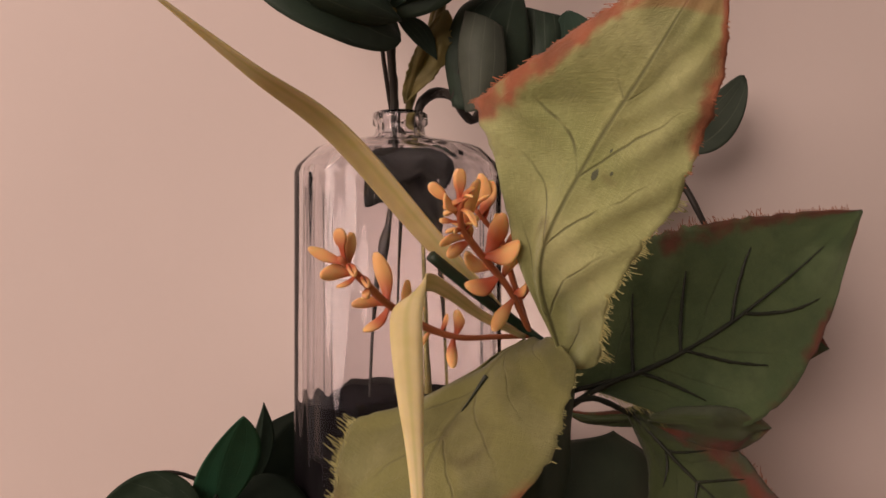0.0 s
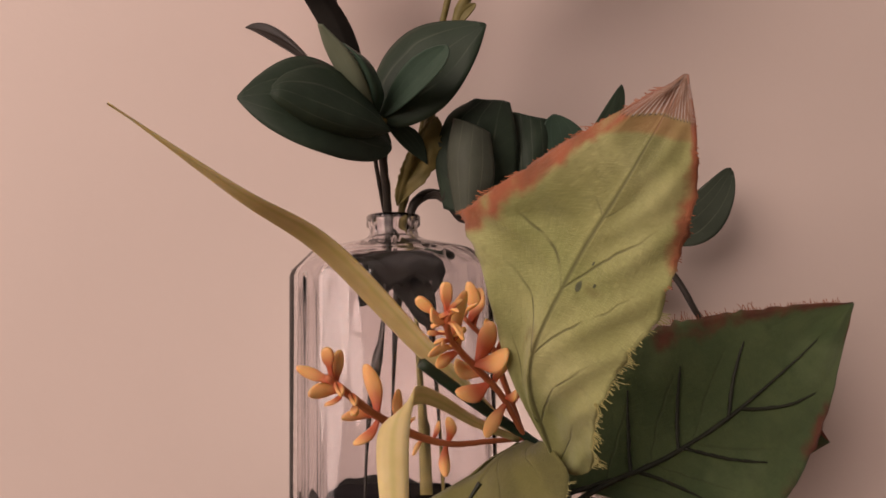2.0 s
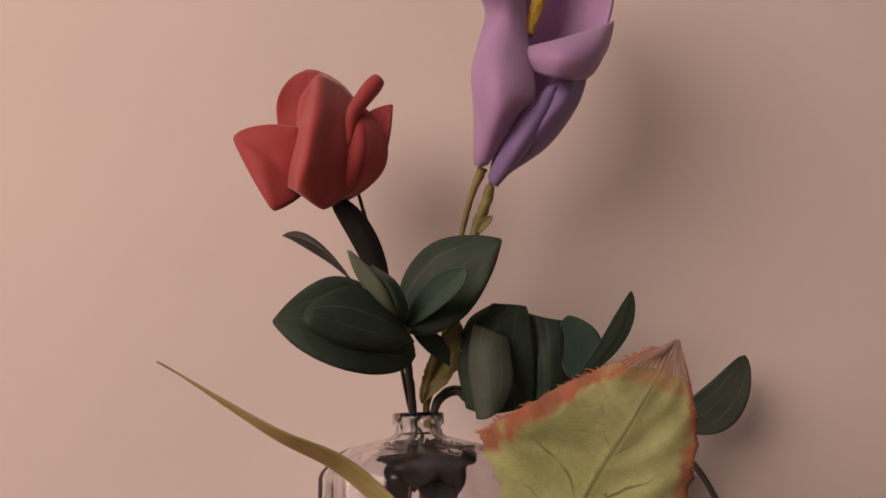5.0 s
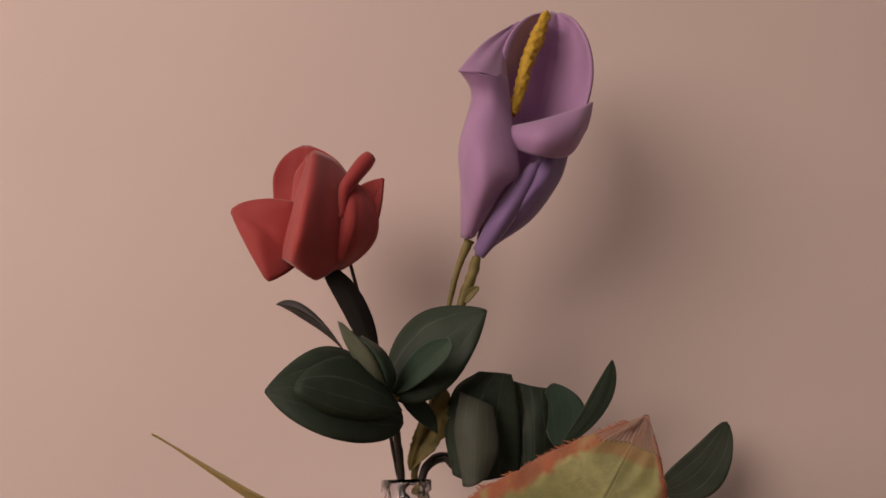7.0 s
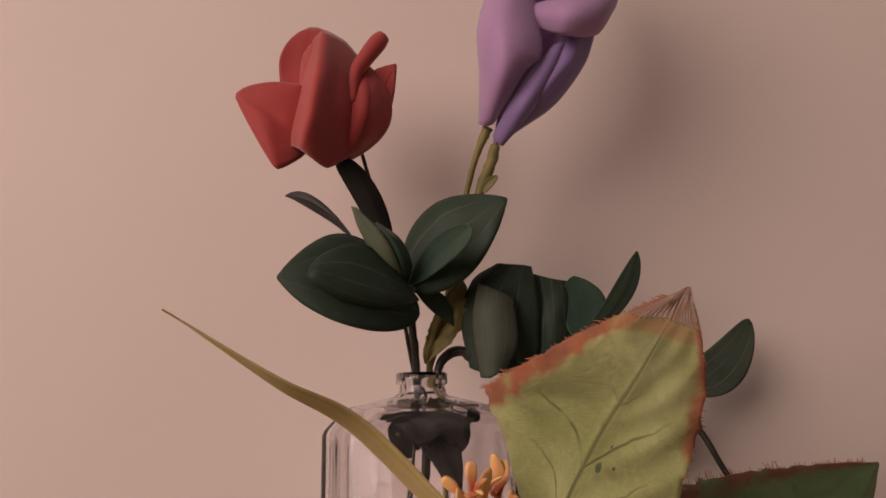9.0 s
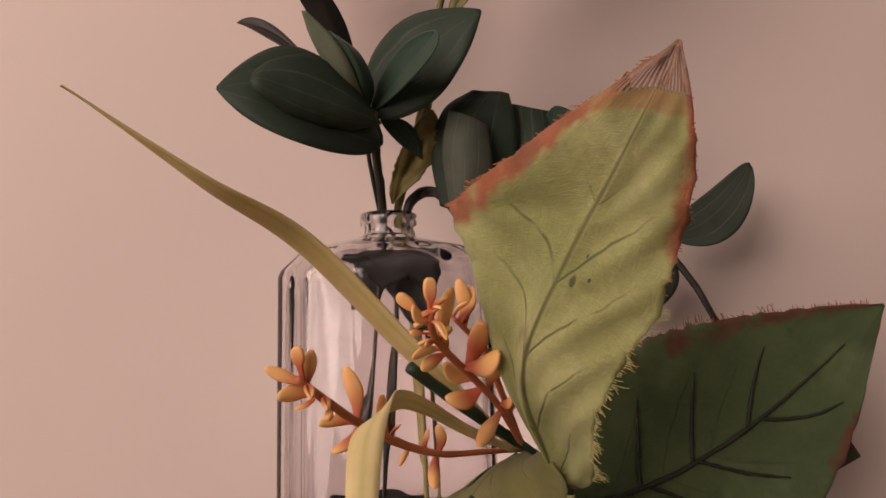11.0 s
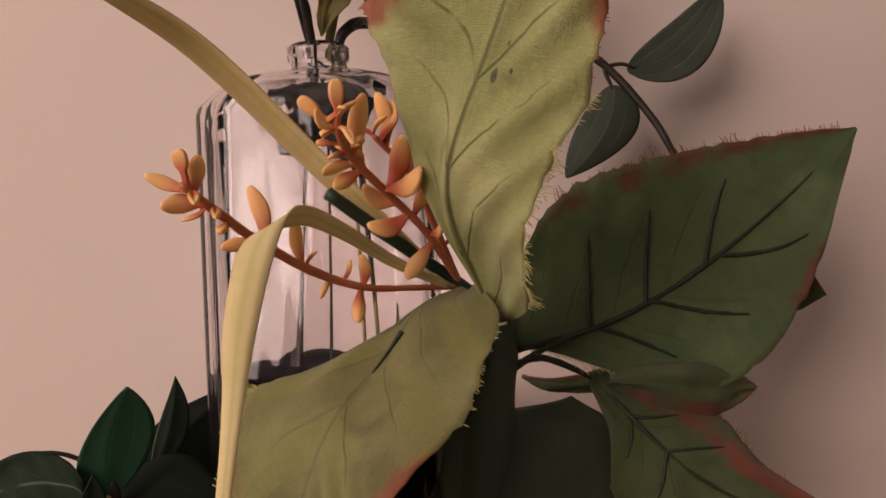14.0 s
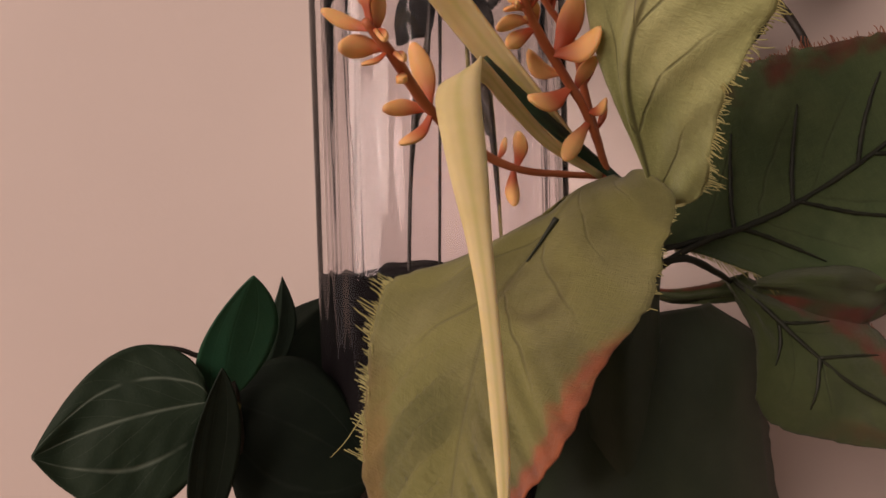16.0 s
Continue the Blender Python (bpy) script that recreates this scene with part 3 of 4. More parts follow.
part("side_stem", tube(bmesh.new(), [(-0.0463, 0.3120, 0.3659), (-0.0420, 0.3100, 0.3507), (-0.0351, 0.3040, 0.3261), (-0.0276, 0.3000, 0.3007), (-0.0246, 0.3080, 0.2766), (-0.0222, 0.3180, 0.2588), (-0.017, 0.322, 0.235), (-0.022, 0.324, 0.12), (-0.026, 0.325, TABLE_Z + 0.012)],
     [0.001] * 9, 50, 6, 0.15), STEM, rose)
part("core", tube(bmesh.new(), [(-0.0564, 0.3050, 0.3587), (-0.0582, 0.3030, 0.3670), (-0.0602, 0.3000, 0.3872), (-0.0626, 0.3000, 0.4092), (-0.0635, 0.3000, 0.4188)], [0.003, 0.010, 0.0135, 0.011, 0.004], 16, 16), ROSE, rose)
P = dict(thick=0.0016, n=(24, 20), soft=1.0)
WRAP = [[(-0.0758, 0.2930, 0.3627), (-0.0751, 0.2980, 0.3886), (-0.0682, 0.3020, 0.4213)], [(-0.0668, 0.2770, 0.3550), (-0.0601, 0.2670, 0.3745), (-0.0591, 0.2820, 0.4143)],
        [(-0.0582, 0.2880, 0.3500), (-0.0517, 0.2790, 0.3782), (-0.0519, 0.2900, 0.4138)], [(-0.0474, 0.2980, 0.3600), (-0.0421, 0.2930, 0.3808), (-0.0453, 0.2970, 0.4077)]]


def wrap(u, v):
    """The outer petal, folded round an upright ridge."""
    a, b, c = (1 - u) * (1 - 2 * u), 4 * u * (1 - u), u * (2 * u - 1)
    q = [V(p[0]) * a + V(p[1]) * b + V(p[2]) * c for p in WRAP]
    x = (v + 1) * 1.5
    k = min(int(x), 2)
    x -= k
    ends = [q[0] * 2 - q[1]] + q + [q[3] * 2 - q[2]]
    p0, p1, p2, p3 = ends[k:k + 4]
    p = (p1 * 2 + (p2 - p0) * x + (p0 * 2 - p1 * 5 + p2 * 4 - p3) * x * x + (p1 * 3 - p0 - p2 * 3 + p3) * x ** 3) / 2
    p = p.lerp(p1.lerp(p2, x), 0.45)
    return p + V((0, 0.0012 * noise.noise(V((u * 3, v * 2, 4))), 0))


part("petal", sheet(bmesh.new(), wrap, 28, 36, 0.0014), ROSE, rose)
leaf("petal", ROSE, rose, base=(-0.0671, 0.3110, 0.3639), mid=(-0.0682, 0.3060, 0.3962), tip=(-0.0689, 0.3040, 0.4282), left=(-0.0852, 0.3000, 0.4070), right=(-0.0462, 0.3040, 0.4070), at=(0.7, 0.7), full=((0.6, 0.55), (0.6, 0.55)), dome=-0.1, ripple=0.002, seed=2, **P)
leaf("petal", ROSE, rose, base=(-0.0681, 0.3000, 0.3649), mid=(-0.0829, 0.2920, 0.3746), tip=(-0.1017, 0.2900, 0.3875), left=(-0.0799, 0.2840, 0.3498), right=(-0.0702, 0.2860, 0.3911), at=(0.6, 0.4), full=((0.95, 0.8), (0.6, 0.6)), kink=0.8, dome=-0.14, curl=-0.2, ripple=0.001, seed=3, **P)
leaf("petal", ROSE, rose, base=(-0.0531, 0.3000, 0.3565), mid=(-0.0378, 0.2840, 0.3743), tip=(-0.0428, 0.2880, 0.4017), left=(-0.0468, 0.2880, 0.3762), right=(-0.0316, 0.3000, 0.3755), at=(0.5, 0.4), full=((0.6, 0.6), (0.6, 0.8)), dome=0.14, curl=0.2, ripple=0.001, seed=4, **P)
leaf("petal", ROSE, rose, base=(-0.0524, 0.3180, 0.3655), mid=(-0.0411, 0.3200, 0.3878), tip=(-0.0296, 0.3170, 0.4134), left=(-0.0468, 0.3180, 0.4060), right=(-0.0340, 0.3150, 0.3841), at=(0.6, 0.45), full=((0.6, 0.9), (0.6, 1.0)), kink=0.4, dome=-0.1, seed=5, **P)
part("rolled_petal_tip", tube(bmesh.new(), [(-0.0455, 0.2850, 0.3800), (-0.0440, 0.2830, 0.3928), (-0.0396, 0.2820, 0.3996), (-0.0343, 0.2830, 0.4074), (-0.0317, 0.2840, 0.4112)], [0.0012, 0.0030, 0.0038, 0.0042, 0.0034], 22, 12), ROSE, rose)
leaf("sepal", BLACK_LEAF, rose, "broad dark brown sepal strip", base=(-0.0535, 0.2990, 0.3588), mid=(-0.0409, 0.2960, 0.3398), tip=(-0.0307, 0.2930, 0.3129), left=(-0.0486, 0.2960, 0.3400), right=(-0.0372, 0.3000, 0.3435), at=(0.4, 0.4), full=((0.2, 0.4), (0.2, 0.4)), dome=0.15, thick=0.0008)
leaf("sepal", STEM, rose, "small dark curled sepal", base=(-0.0480, 0.3100, 0.3192), mid=(-0.0654, 0.3140, 0.3378), tip=(-0.0849, 0.3170, 0.3460), left=(-0.0668, 0.3140, 0.3349), right=(-0.0720, 0.3160, 0.3459), at=(0.55, 0.6), full=(1.8, 1.5), dome=0.2, thick=0.0006)
leaf("leaf", GREEN, rose, base=(-0.0169, 0.2880, 0.2829), mid=(-0.0430, 0.2640, 0.2918), tip=(-0.0688, 0.2510, 0.2933), left=(-0.0397, 0.2560, 0.2733), right=(-0.0426, 0.2720, 0.3140), at=(0.5, 0.5), full=(1.15, 1.15), dome=-0.14, ripple=0.002, seed=6)
rails("leaf", GREEN_MID, rose, "mid green half of a folded leaf",
      left=[(-0.0240, 0.2840, 0.2940), (-0.0250, 0.2720, 0.3040), (-0.0300, 0.2640, 0.3140), (-0.0350, 0.2620, 0.3180)],
      rib=[(-0.0220, 0.2820, 0.2950), (-0.0210, 0.2680, 0.3020), (-0.0250, 0.2610, 0.3100), (-0.0320, 0.2600, 0.3160)],
      right=[(-0.0210, 0.2860, 0.2970), (-0.0190, 0.2800, 0.3030), (-0.0230, 0.2720, 0.3120), (-0.0320, 0.2660, 0.3180)], seed=7)
# pale colour stands in for light falling on this half
rails("leaf", GREEN_LIT, rose, "half of a folded leaf that faces the light, coloured pale for it",
      left=[(-0.0250, 0.2830, 0.2930), (-0.0330, 0.2730, 0.3040), (-0.0390, 0.2650, 0.3150), (-0.0410, 0.2580, 0.3230)],
      rib=[(-0.0240, 0.2810, 0.2930), (-0.0280, 0.2670, 0.3030), (-0.0330, 0.2600, 0.3130), (-0.0400, 0.2560, 0.3220)],
      right=[(-0.0220, 0.2810, 0.2940), (-0.0240, 0.2680, 0.3030), (-0.0290, 0.2610, 0.3120), (-0.0390, 0.2560, 0.3220)], seed=16)
rails("leaf", GREEN, rose, "dark green leaf lying over another",
      left=[(-0.0160, 0.2790, 0.2870), (-0.0270, 0.2680, 0.2820), (-0.0410, 0.2570, 0.2830), (-0.0520, 0.2470, 0.2890), (-0.0560, 0.2460, 0.2930)],
      rib=[(-0.0160, 0.2760, 0.2870), (-0.0260, 0.2620, 0.2880), (-0.0390, 0.2520, 0.2910), (-0.0500, 0.2460, 0.2940), (-0.0550, 0.2450, 0.2940)],
      right=[(-0.0180, 0.2800, 0.2900), (-0.0270, 0.2720, 0.3020), (-0.0390, 0.2640, 0.3090), (-0.0500, 0.2520, 0.3030), (-0.0550, 0.2460, 0.2960)], seed=17)
leaf("leaf", GREEN, rose, base=(-0.0221, 0.2890, 0.2944), mid=(-0.0027, 0.2870, 0.3131), tip=(0.0226, 0.2810, 0.3304), left=(-0.0144, 0.2930, 0.3292), right=(0.0054, 0.2820, 0.2973), at=(0.45, 0.42), full=(1.0, 1.1), dome=-0.2, ripple=0.002, seed=8)
leaf("leaf", GREEN_MID, rose, "mid green inner leaf", base=(-0.0203, 0.2870, 0.2946), mid=(-0.0054, 0.2700, 0.3061), tip=(0.0065, 0.2580, 0.3137), left=(-0.0097, 0.2720, 0.3115), right=(0.0025, 0.2620, 0.3035), at=(0.55, 0.6), full=(1.1, 1.0), dome=0.15, seed=9)
leaf("leaf", GREEN, rose, base=(-0.0187, 0.2960, 0.2942), mid=(-0.0112, 0.2990, 0.2897), tip=(-0.0026, 0.3020, 0.2782), left=(-0.0129, 0.2980, 0.2855), right=(-0.0065, 0.3000, 0.2917), at=(0.5, 0.5), full=(1.3, 1.3), dome=0.1, seed=10)
part("leaf_node", tube(bmesh.new(), [(-0.0258, 0.2860, 0.2974), (-0.0227, 0.2860, 0.2940), (-0.0193, 0.2870, 0.2931), (-0.0162, 0.2870, 0.2955)], [0.001, 0.0022, 0.0018, 0.0008], 10, 8, 0.4), PAPER, rose)
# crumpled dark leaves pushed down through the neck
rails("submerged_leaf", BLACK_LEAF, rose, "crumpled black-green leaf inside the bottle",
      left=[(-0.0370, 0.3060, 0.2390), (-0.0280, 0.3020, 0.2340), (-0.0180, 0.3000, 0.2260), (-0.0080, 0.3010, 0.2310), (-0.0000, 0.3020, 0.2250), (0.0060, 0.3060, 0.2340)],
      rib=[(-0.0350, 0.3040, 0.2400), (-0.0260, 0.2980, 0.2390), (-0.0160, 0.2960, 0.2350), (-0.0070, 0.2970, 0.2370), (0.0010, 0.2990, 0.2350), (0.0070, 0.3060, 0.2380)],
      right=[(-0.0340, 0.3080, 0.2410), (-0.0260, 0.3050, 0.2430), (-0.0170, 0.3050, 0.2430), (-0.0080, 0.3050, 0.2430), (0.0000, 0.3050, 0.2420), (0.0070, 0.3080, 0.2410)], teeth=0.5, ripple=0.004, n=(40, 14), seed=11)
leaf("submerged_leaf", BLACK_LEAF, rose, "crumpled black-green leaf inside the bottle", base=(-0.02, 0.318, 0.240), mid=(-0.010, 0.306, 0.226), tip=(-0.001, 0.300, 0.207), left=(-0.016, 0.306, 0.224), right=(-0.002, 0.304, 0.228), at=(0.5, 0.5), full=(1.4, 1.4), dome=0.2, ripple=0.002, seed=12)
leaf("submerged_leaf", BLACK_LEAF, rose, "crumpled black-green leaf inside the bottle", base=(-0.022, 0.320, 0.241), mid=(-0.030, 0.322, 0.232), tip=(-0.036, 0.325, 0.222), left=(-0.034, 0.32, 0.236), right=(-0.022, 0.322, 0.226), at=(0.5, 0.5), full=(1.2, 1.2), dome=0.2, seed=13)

# ---------------------------------------------------------------- the calla lilies
calla = thing("calla_lily", (0.0, 0.322, TABLE_Z + 0.012), "open lilac foam calla lily with a yellow spadix", "flower", "calla lilies")
part("stem", tube(bmesh.new(), [(0.0157, 0.3000, 0.3707), (0.0100, 0.3020, 0.3583), (0.0044, 0.3050, 0.3392), (-0.0029, 0.3100, 0.3041), (-0.0099, 0.3150, 0.2767), (-0.0151, 0.3200, 0.2587), (-0.0095, 0.322, 0.235), (-0.006, 0.322, 0.15), (-0.003, 0.325, TABLE_Z + 0.012)],
     [0.0026, 0.0017, 0.0013, 0.0014, 0.0016, 0.0016, 0.0013, 0.0013, 0.0013], 56, 8, 0.25), PAPER, calla)
calla_two = thing("calla_lily", (0.008, 0.328, TABLE_Z + 0.012), "closed violet foam calla lily on an olive papered stem", "flower", "calla lilies")
part("stem", tube(bmesh.new(), [(0.0190, 0.2980, 0.3611), (0.0160, 0.2990, 0.3514), (0.0106, 0.3020, 0.3396), (0.0015, 0.3060, 0.3088), (-0.0050, 0.3090, 0.2880), (-0.0130, 0.3180, 0.2677), (-0.0146, 0.3230, 0.2575), (-0.006, 0.326, 0.235), (0.004, 0.328, 0.12), (0.008, 0.328, TABLE_Z + 0.012)],
     [0.0022, 0.0027, 0.0022, 0.0016, 0.0022, 0.0018, 0.0014, 0.0013, 0.0013, 0.0013], 60, 8, 0.3), PAPER, calla_two)
leaf("paper_wrap", PAPER, calla_two, "olive florist paper flap", base=(0.0120, 0.2980, 0.3391), mid=(0.0141, 0.2960, 0.3427), tip=(0.0191, 0.2960, 0.3459), left=(0.0130, 0.2960, 0.3439), right=(0.0162, 0.2960, 0.3404), at=(0.5, 0.5), full=(0.7, 0.7), dome=0.2)
leaf("paper_wrap", PAPER, calla, "olive florist paper sheath", base=(-0.0164, 0.3140, 0.2625), mid=(-0.0090, 0.3030, 0.2784), tip=(0.0014, 0.3030, 0.2990), left=(-0.0116, 0.3030, 0.2834), right=(0.0015, 0.3030, 0.2774), at=(0.6, 0.45), full=((0.5, 0.5), (0.9, 0.6)), kink=0.5, dome=0.25, ripple=0.007, teeth=0.45, seed=3)
leaf("spathe", LILAC, calla, base=(0.0185, 0.3030, 0.3624), mid=(0.0550, 0.3240, 0.4402), tip=(0.0682, 0.3130, 0.5073), left=(0.0362, 0.2840, 0.4635), right=(0.0800, 0.2880, 0.4450), at=(0.75, 0.66), full=((0.9, 0.5), (1.2, 0.5)), dome=-0.3, thick=0.0016, soft=1.0, n=(34, 24), ripple=0.002, seed=21)
rails("spathe", LILAC, calla,
      left=[(0.0120, 0.2980, 0.3720), (0.0130, 0.2900, 0.3950), (0.0130, 0.2870, 0.4160), (0.0200, 0.2830, 0.4410), (0.0150, 0.2710, 0.4480), (0.0150, 0.2710, 0.4500), (0.0270, 0.2820, 0.4710), (0.0430, 0.2950, 0.4900)],
      rib=[(0.0150, 0.2950, 0.3700), (0.0220, 0.2700, 0.3850), (0.0240, 0.2660, 0.4040), (0.0290, 0.2740, 0.4300), (0.0280, 0.2700, 0.4440), (0.0280, 0.2710, 0.4470), (0.0340, 0.2830, 0.4670), (0.0470, 0.2990, 0.4940)],
      right=[(0.0180, 0.2970, 0.3720), (0.0320, 0.2810, 0.3890), (0.0400, 0.2780, 0.3970), (0.0390, 0.2830, 0.4260), (0.0380, 0.2840, 0.4490), (0.0380, 0.2850, 0.4520), (0.0390, 0.2880, 0.4680), (0.0520, 0.3030, 0.4980)], thick=0.0014, n=(52, 24), ripple=0.0014, seed=22)
rails("spathe", LILAC, calla,
      left=[(0.0380, 0.2830, 0.4230), (0.0520, 0.2720, 0.4200), (0.0690, 0.2760, 0.4270), (0.0800, 0.2870, 0.4370)],
      rib=[(0.0380, 0.2790, 0.4160), (0.0510, 0.2640, 0.4080), (0.0670, 0.2700, 0.4120), (0.0780, 0.2860, 0.4290)],
      right=[(0.0390, 0.2830, 0.4120), (0.0500, 0.2720, 0.4020), (0.0650, 0.2790, 0.4050), (0.0760, 0.2880, 0.4230)], thick=0.0014, n=(26, 14), seed=24)
rails("spathe", VIOLET_SHADED, calla_two, "violet foam spathe, its colour deepened for shade",
      left=[(0.0250, 0.2940, 0.3640), (0.0370, 0.2870, 0.3820), (0.0460, 0.2850, 0.3970), (0.0530, 0.2870, 0.4120)],
      rib=[(0.0260, 0.2920, 0.3640), (0.0420, 0.2810, 0.3800), (0.0530, 0.2810, 0.3940), (0.0580, 0.2840, 0.4110)],
      right=[(0.0280, 0.2940, 0.3660), (0.0470, 0.2930, 0.3790), (0.0610, 0.2940, 0.3980), (0.0670, 0.2940, 0.4150)], thick=0.0014, n=(26, 16), ripple=0.001, seed=25)
rails("spathe", VIOLET_SHADED, calla_two,
      left=[(0.0180, 0.2960, 0.3650), (0.0270, 0.2860, 0.3780), (0.0370, 0.2830, 0.3910), (0.0470, 0.2840, 0.4030)],
      rib=[(0.0200, 0.2940, 0.3610), (0.0310, 0.2800, 0.3730), (0.0410, 0.2780, 0.3870), (0.0490, 0.2810, 0.4020)],
      right=[(0.0220, 0.2950, 0.3600), (0.0340, 0.2850, 0.3710), (0.0450, 0.2830, 0.3870), (0.0530, 0.2840, 0.4050)], thick=0.0014, n=(24, 14), seed=26)
part("spadix", tube(bmesh.new(), [(0.0397, 0.2870, 0.4321), (0.0443, 0.2900, 0.4471), (0.0492, 0.2920, 0.4644), (0.0557, 0.2940, 0.4808), (0.0618, 0.2970, 0.4971)], [0.0022, 0.0030, 0.0033, 0.0035, 0.0024], 70, 18, 0.5), YELLOW, calla, "bumpy yellow spadix")

# ---------------------------------------------------------------- the trailing green branch
vine = thing("leafy_branch", (0.002, 0.33, TABLE_Z + 0.012), "artificial dark green leafy branch arching out of the bottle", "branch")
part("stem", tube(bmesh.new(), [(0.006, 0.334, TABLE_Z + 0.012), (0.004, 0.33, 0.12), (-0.007, 0.322, 0.235), (-0.0112, 0.3180, 0.2572), (-0.0058, 0.3180, 0.2668), (0.0041, 0.3220, 0.2674), (0.0131, 0.3280, 0.2578), (0.0251, 0.3400, 0.2714), (0.0596, 0.3450, 0.2724), (0.0862, 0.3460, 0.2594), (0.0992, 0.3460, 0.2484), (0.1133, 0.3420, 0.2283), (0.1217, 0.3390, 0.2108), (0.1404, 0.3450, 0.1820), (0.1609, 0.3520, 0.1642)],
     [0.0013, 0.0013, 0.0014, 0.0018, 0.0024, 0.0023, 0.0021, 0.0018, 0.0016, 0.0017, 0.0017, 0.0016, 0.0015, 0.0013, 0.001], 90, 8, 0.15), STEM, vine)
rails("leaf", GREEN, vine,
      left=[(0.0040, 0.3080, 0.2600), (0.0010, 0.3050, 0.2800), (0.0060, 0.3020, 0.2980), (0.0180, 0.3020, 0.3060)],
      rib=[(0.0170, 0.3030, 0.2570), (0.0160, 0.3000, 0.2790), (0.0190, 0.2960, 0.2940), (0.0260, 0.3000, 0.3050)],
      right=[(0.0350, 0.3080, 0.2610), (0.0360, 0.3030, 0.2790), (0.0350, 0.2990, 0.2920), (0.0330, 0.3010, 0.3040)], ripple=0.0015, seed=31)
rails("leaf", GREEN, vine,
      left=[(0.0320, 0.3120, 0.2580), (0.0330, 0.3090, 0.2800), (0.0340, 0.3080, 0.3020)],
      rib=[(0.0410, 0.3070, 0.2590), (0.0420, 0.3020, 0.2790), (0.0420, 0.3050, 0.2990)],
      right=[(0.0510, 0.3120, 0.2660), (0.0520, 0.3090, 0.2850), (0.0500, 0.3080, 0.2980)], ripple=0.001, seed=32)
rails("leaf", GREEN_GREY, vine, "grey green folded leaf",
      left=[(0.0090, 0.2940, 0.2550), (0.0060, 0.2920, 0.2780), (0.0090, 0.2950, 0.2960)],
      rib=[(0.0140, 0.2890, 0.2550), (0.0150, 0.2860, 0.2750), (0.0170, 0.2900, 0.2920)],
      right=[(0.0200, 0.2920, 0.2590), (0.0250, 0.2910, 0.2700), (0.0240, 0.2940, 0.2890)], seed=33)
leaf("leaf", GREEN_MID, vine, base=(0.0533, 0.3060, 0.2714), mid=(0.0558, 0.3060, 0.2862), tip=(0.0526, 0.3070, 0.3001), left=(0.0463, 0.3050, 0.2863), right=(0.0666, 0.3080, 0.2874), at=(0.55, 0.5), full=(0.9, 0.9), dome=0.1, seed=34)
leaf("leaf", GREEN, vine, base=(0.0537, 0.3030, 0.2707), mid=(0.0701, 0.2960, 0.2873), tip=(0.0784, 0.2910, 0.3076), left=(0.0673, 0.2950, 0.2919), right=(0.0770, 0.2970, 0.2898), at=(0.55, 0.6), full=(1.2, 1.0), dome=0.15, seed=35)
part("twig", tube(bmesh.new(), [(0.0391, 0.3250, 0.2617), (0.0490, 0.3100, 0.2674), (0.0538, 0.3040, 0.2713), (0.0574, 0.3040, 0.2745)], [0.0012, 0.0011, 0.001, 0.0006], 14, 6, 0.3), STEM, vine)
part("twig", tube(bmesh.new(), [(-0.0069, 0.3180, 0.2655), (0.0004, 0.3140, 0.2673), (0.0044, 0.3080, 0.2639), (0.0066, 0.3030, 0.2742)], [0.0012, 0.0014, 0.0016, 0.0008], 14, 6, 0.3), STEM, vine)
leaf("leaf", GREEN_SAGE, vine, base=(0.1046, 0.3470, 0.2501), mid=(0.1260, 0.3470, 0.2592), tip=(0.1445, 0.3500, 0.2822), left=(0.1205, 0.3470, 0.2674), right=(0.1343, 0.3490, 0.2498), at=(0.45, 0.5), full=((0.55, 0.5), (0.5, 0.5)), dome=0.12, seed=36)
leaf("leaf", GREEN_SAGE, vine, base=(0.0983, 0.3460, 0.2442), mid=(0.0936, 0.3490, 0.2255), tip=(0.0783, 0.3540, 0.2075), left=(0.0830, 0.3500, 0.2285), right=(0.1075, 0.3500, 0.2251), at=(0.5, 0.5), full=((0.6, 0.75), (0.55, 0.7)), dome=0.12, seed=37)
part("petiole", tube(bmesh.new(), [(0.0957, 0.3460, 0.2523), (0.1019, 0.3460, 0.2530), (0.1076, 0.3470, 0.2513)], [0.0009, 0.0008, 0.0006], 10, 6), STEM, vine)
part("petiole", tube(bmesh.new(), [(0.0948, 0.3460, 0.2533), (0.0956, 0.3460, 0.2486), (0.0982, 0.3460, 0.2423)], [0.0009, 0.0009, 0.0006], 10, 6), STEM, vine)

# ---------------------------------------------------------------- the autumn spray
spray = thing("autumn_leaf_spray", (0.04, 0.335, TABLE_Z), "artificial autumn spray of frayed lime leaves, straw blades and orange buds", "spray")
part("stem", tube(bmesh.new(), [(-0.0043, 0.2560, 0.1976), (0.0141, 0.2690, 0.1824), (0.0329, 0.2810, 0.1682), (0.0476, 0.2890, 0.1552), (0.0488, 0.2960, 0.1409), (0.0438, 0.3120, 0.1068), (0.04, 0.335, TABLE_Z + 0.001)],
     [0.0021, 0.0021, 0.0018, 0.0019, 0.002, 0.002, 0.002], 50, 8, 0.1), STEM_GREEN, spray, "dark green plastic stem with a cut end")
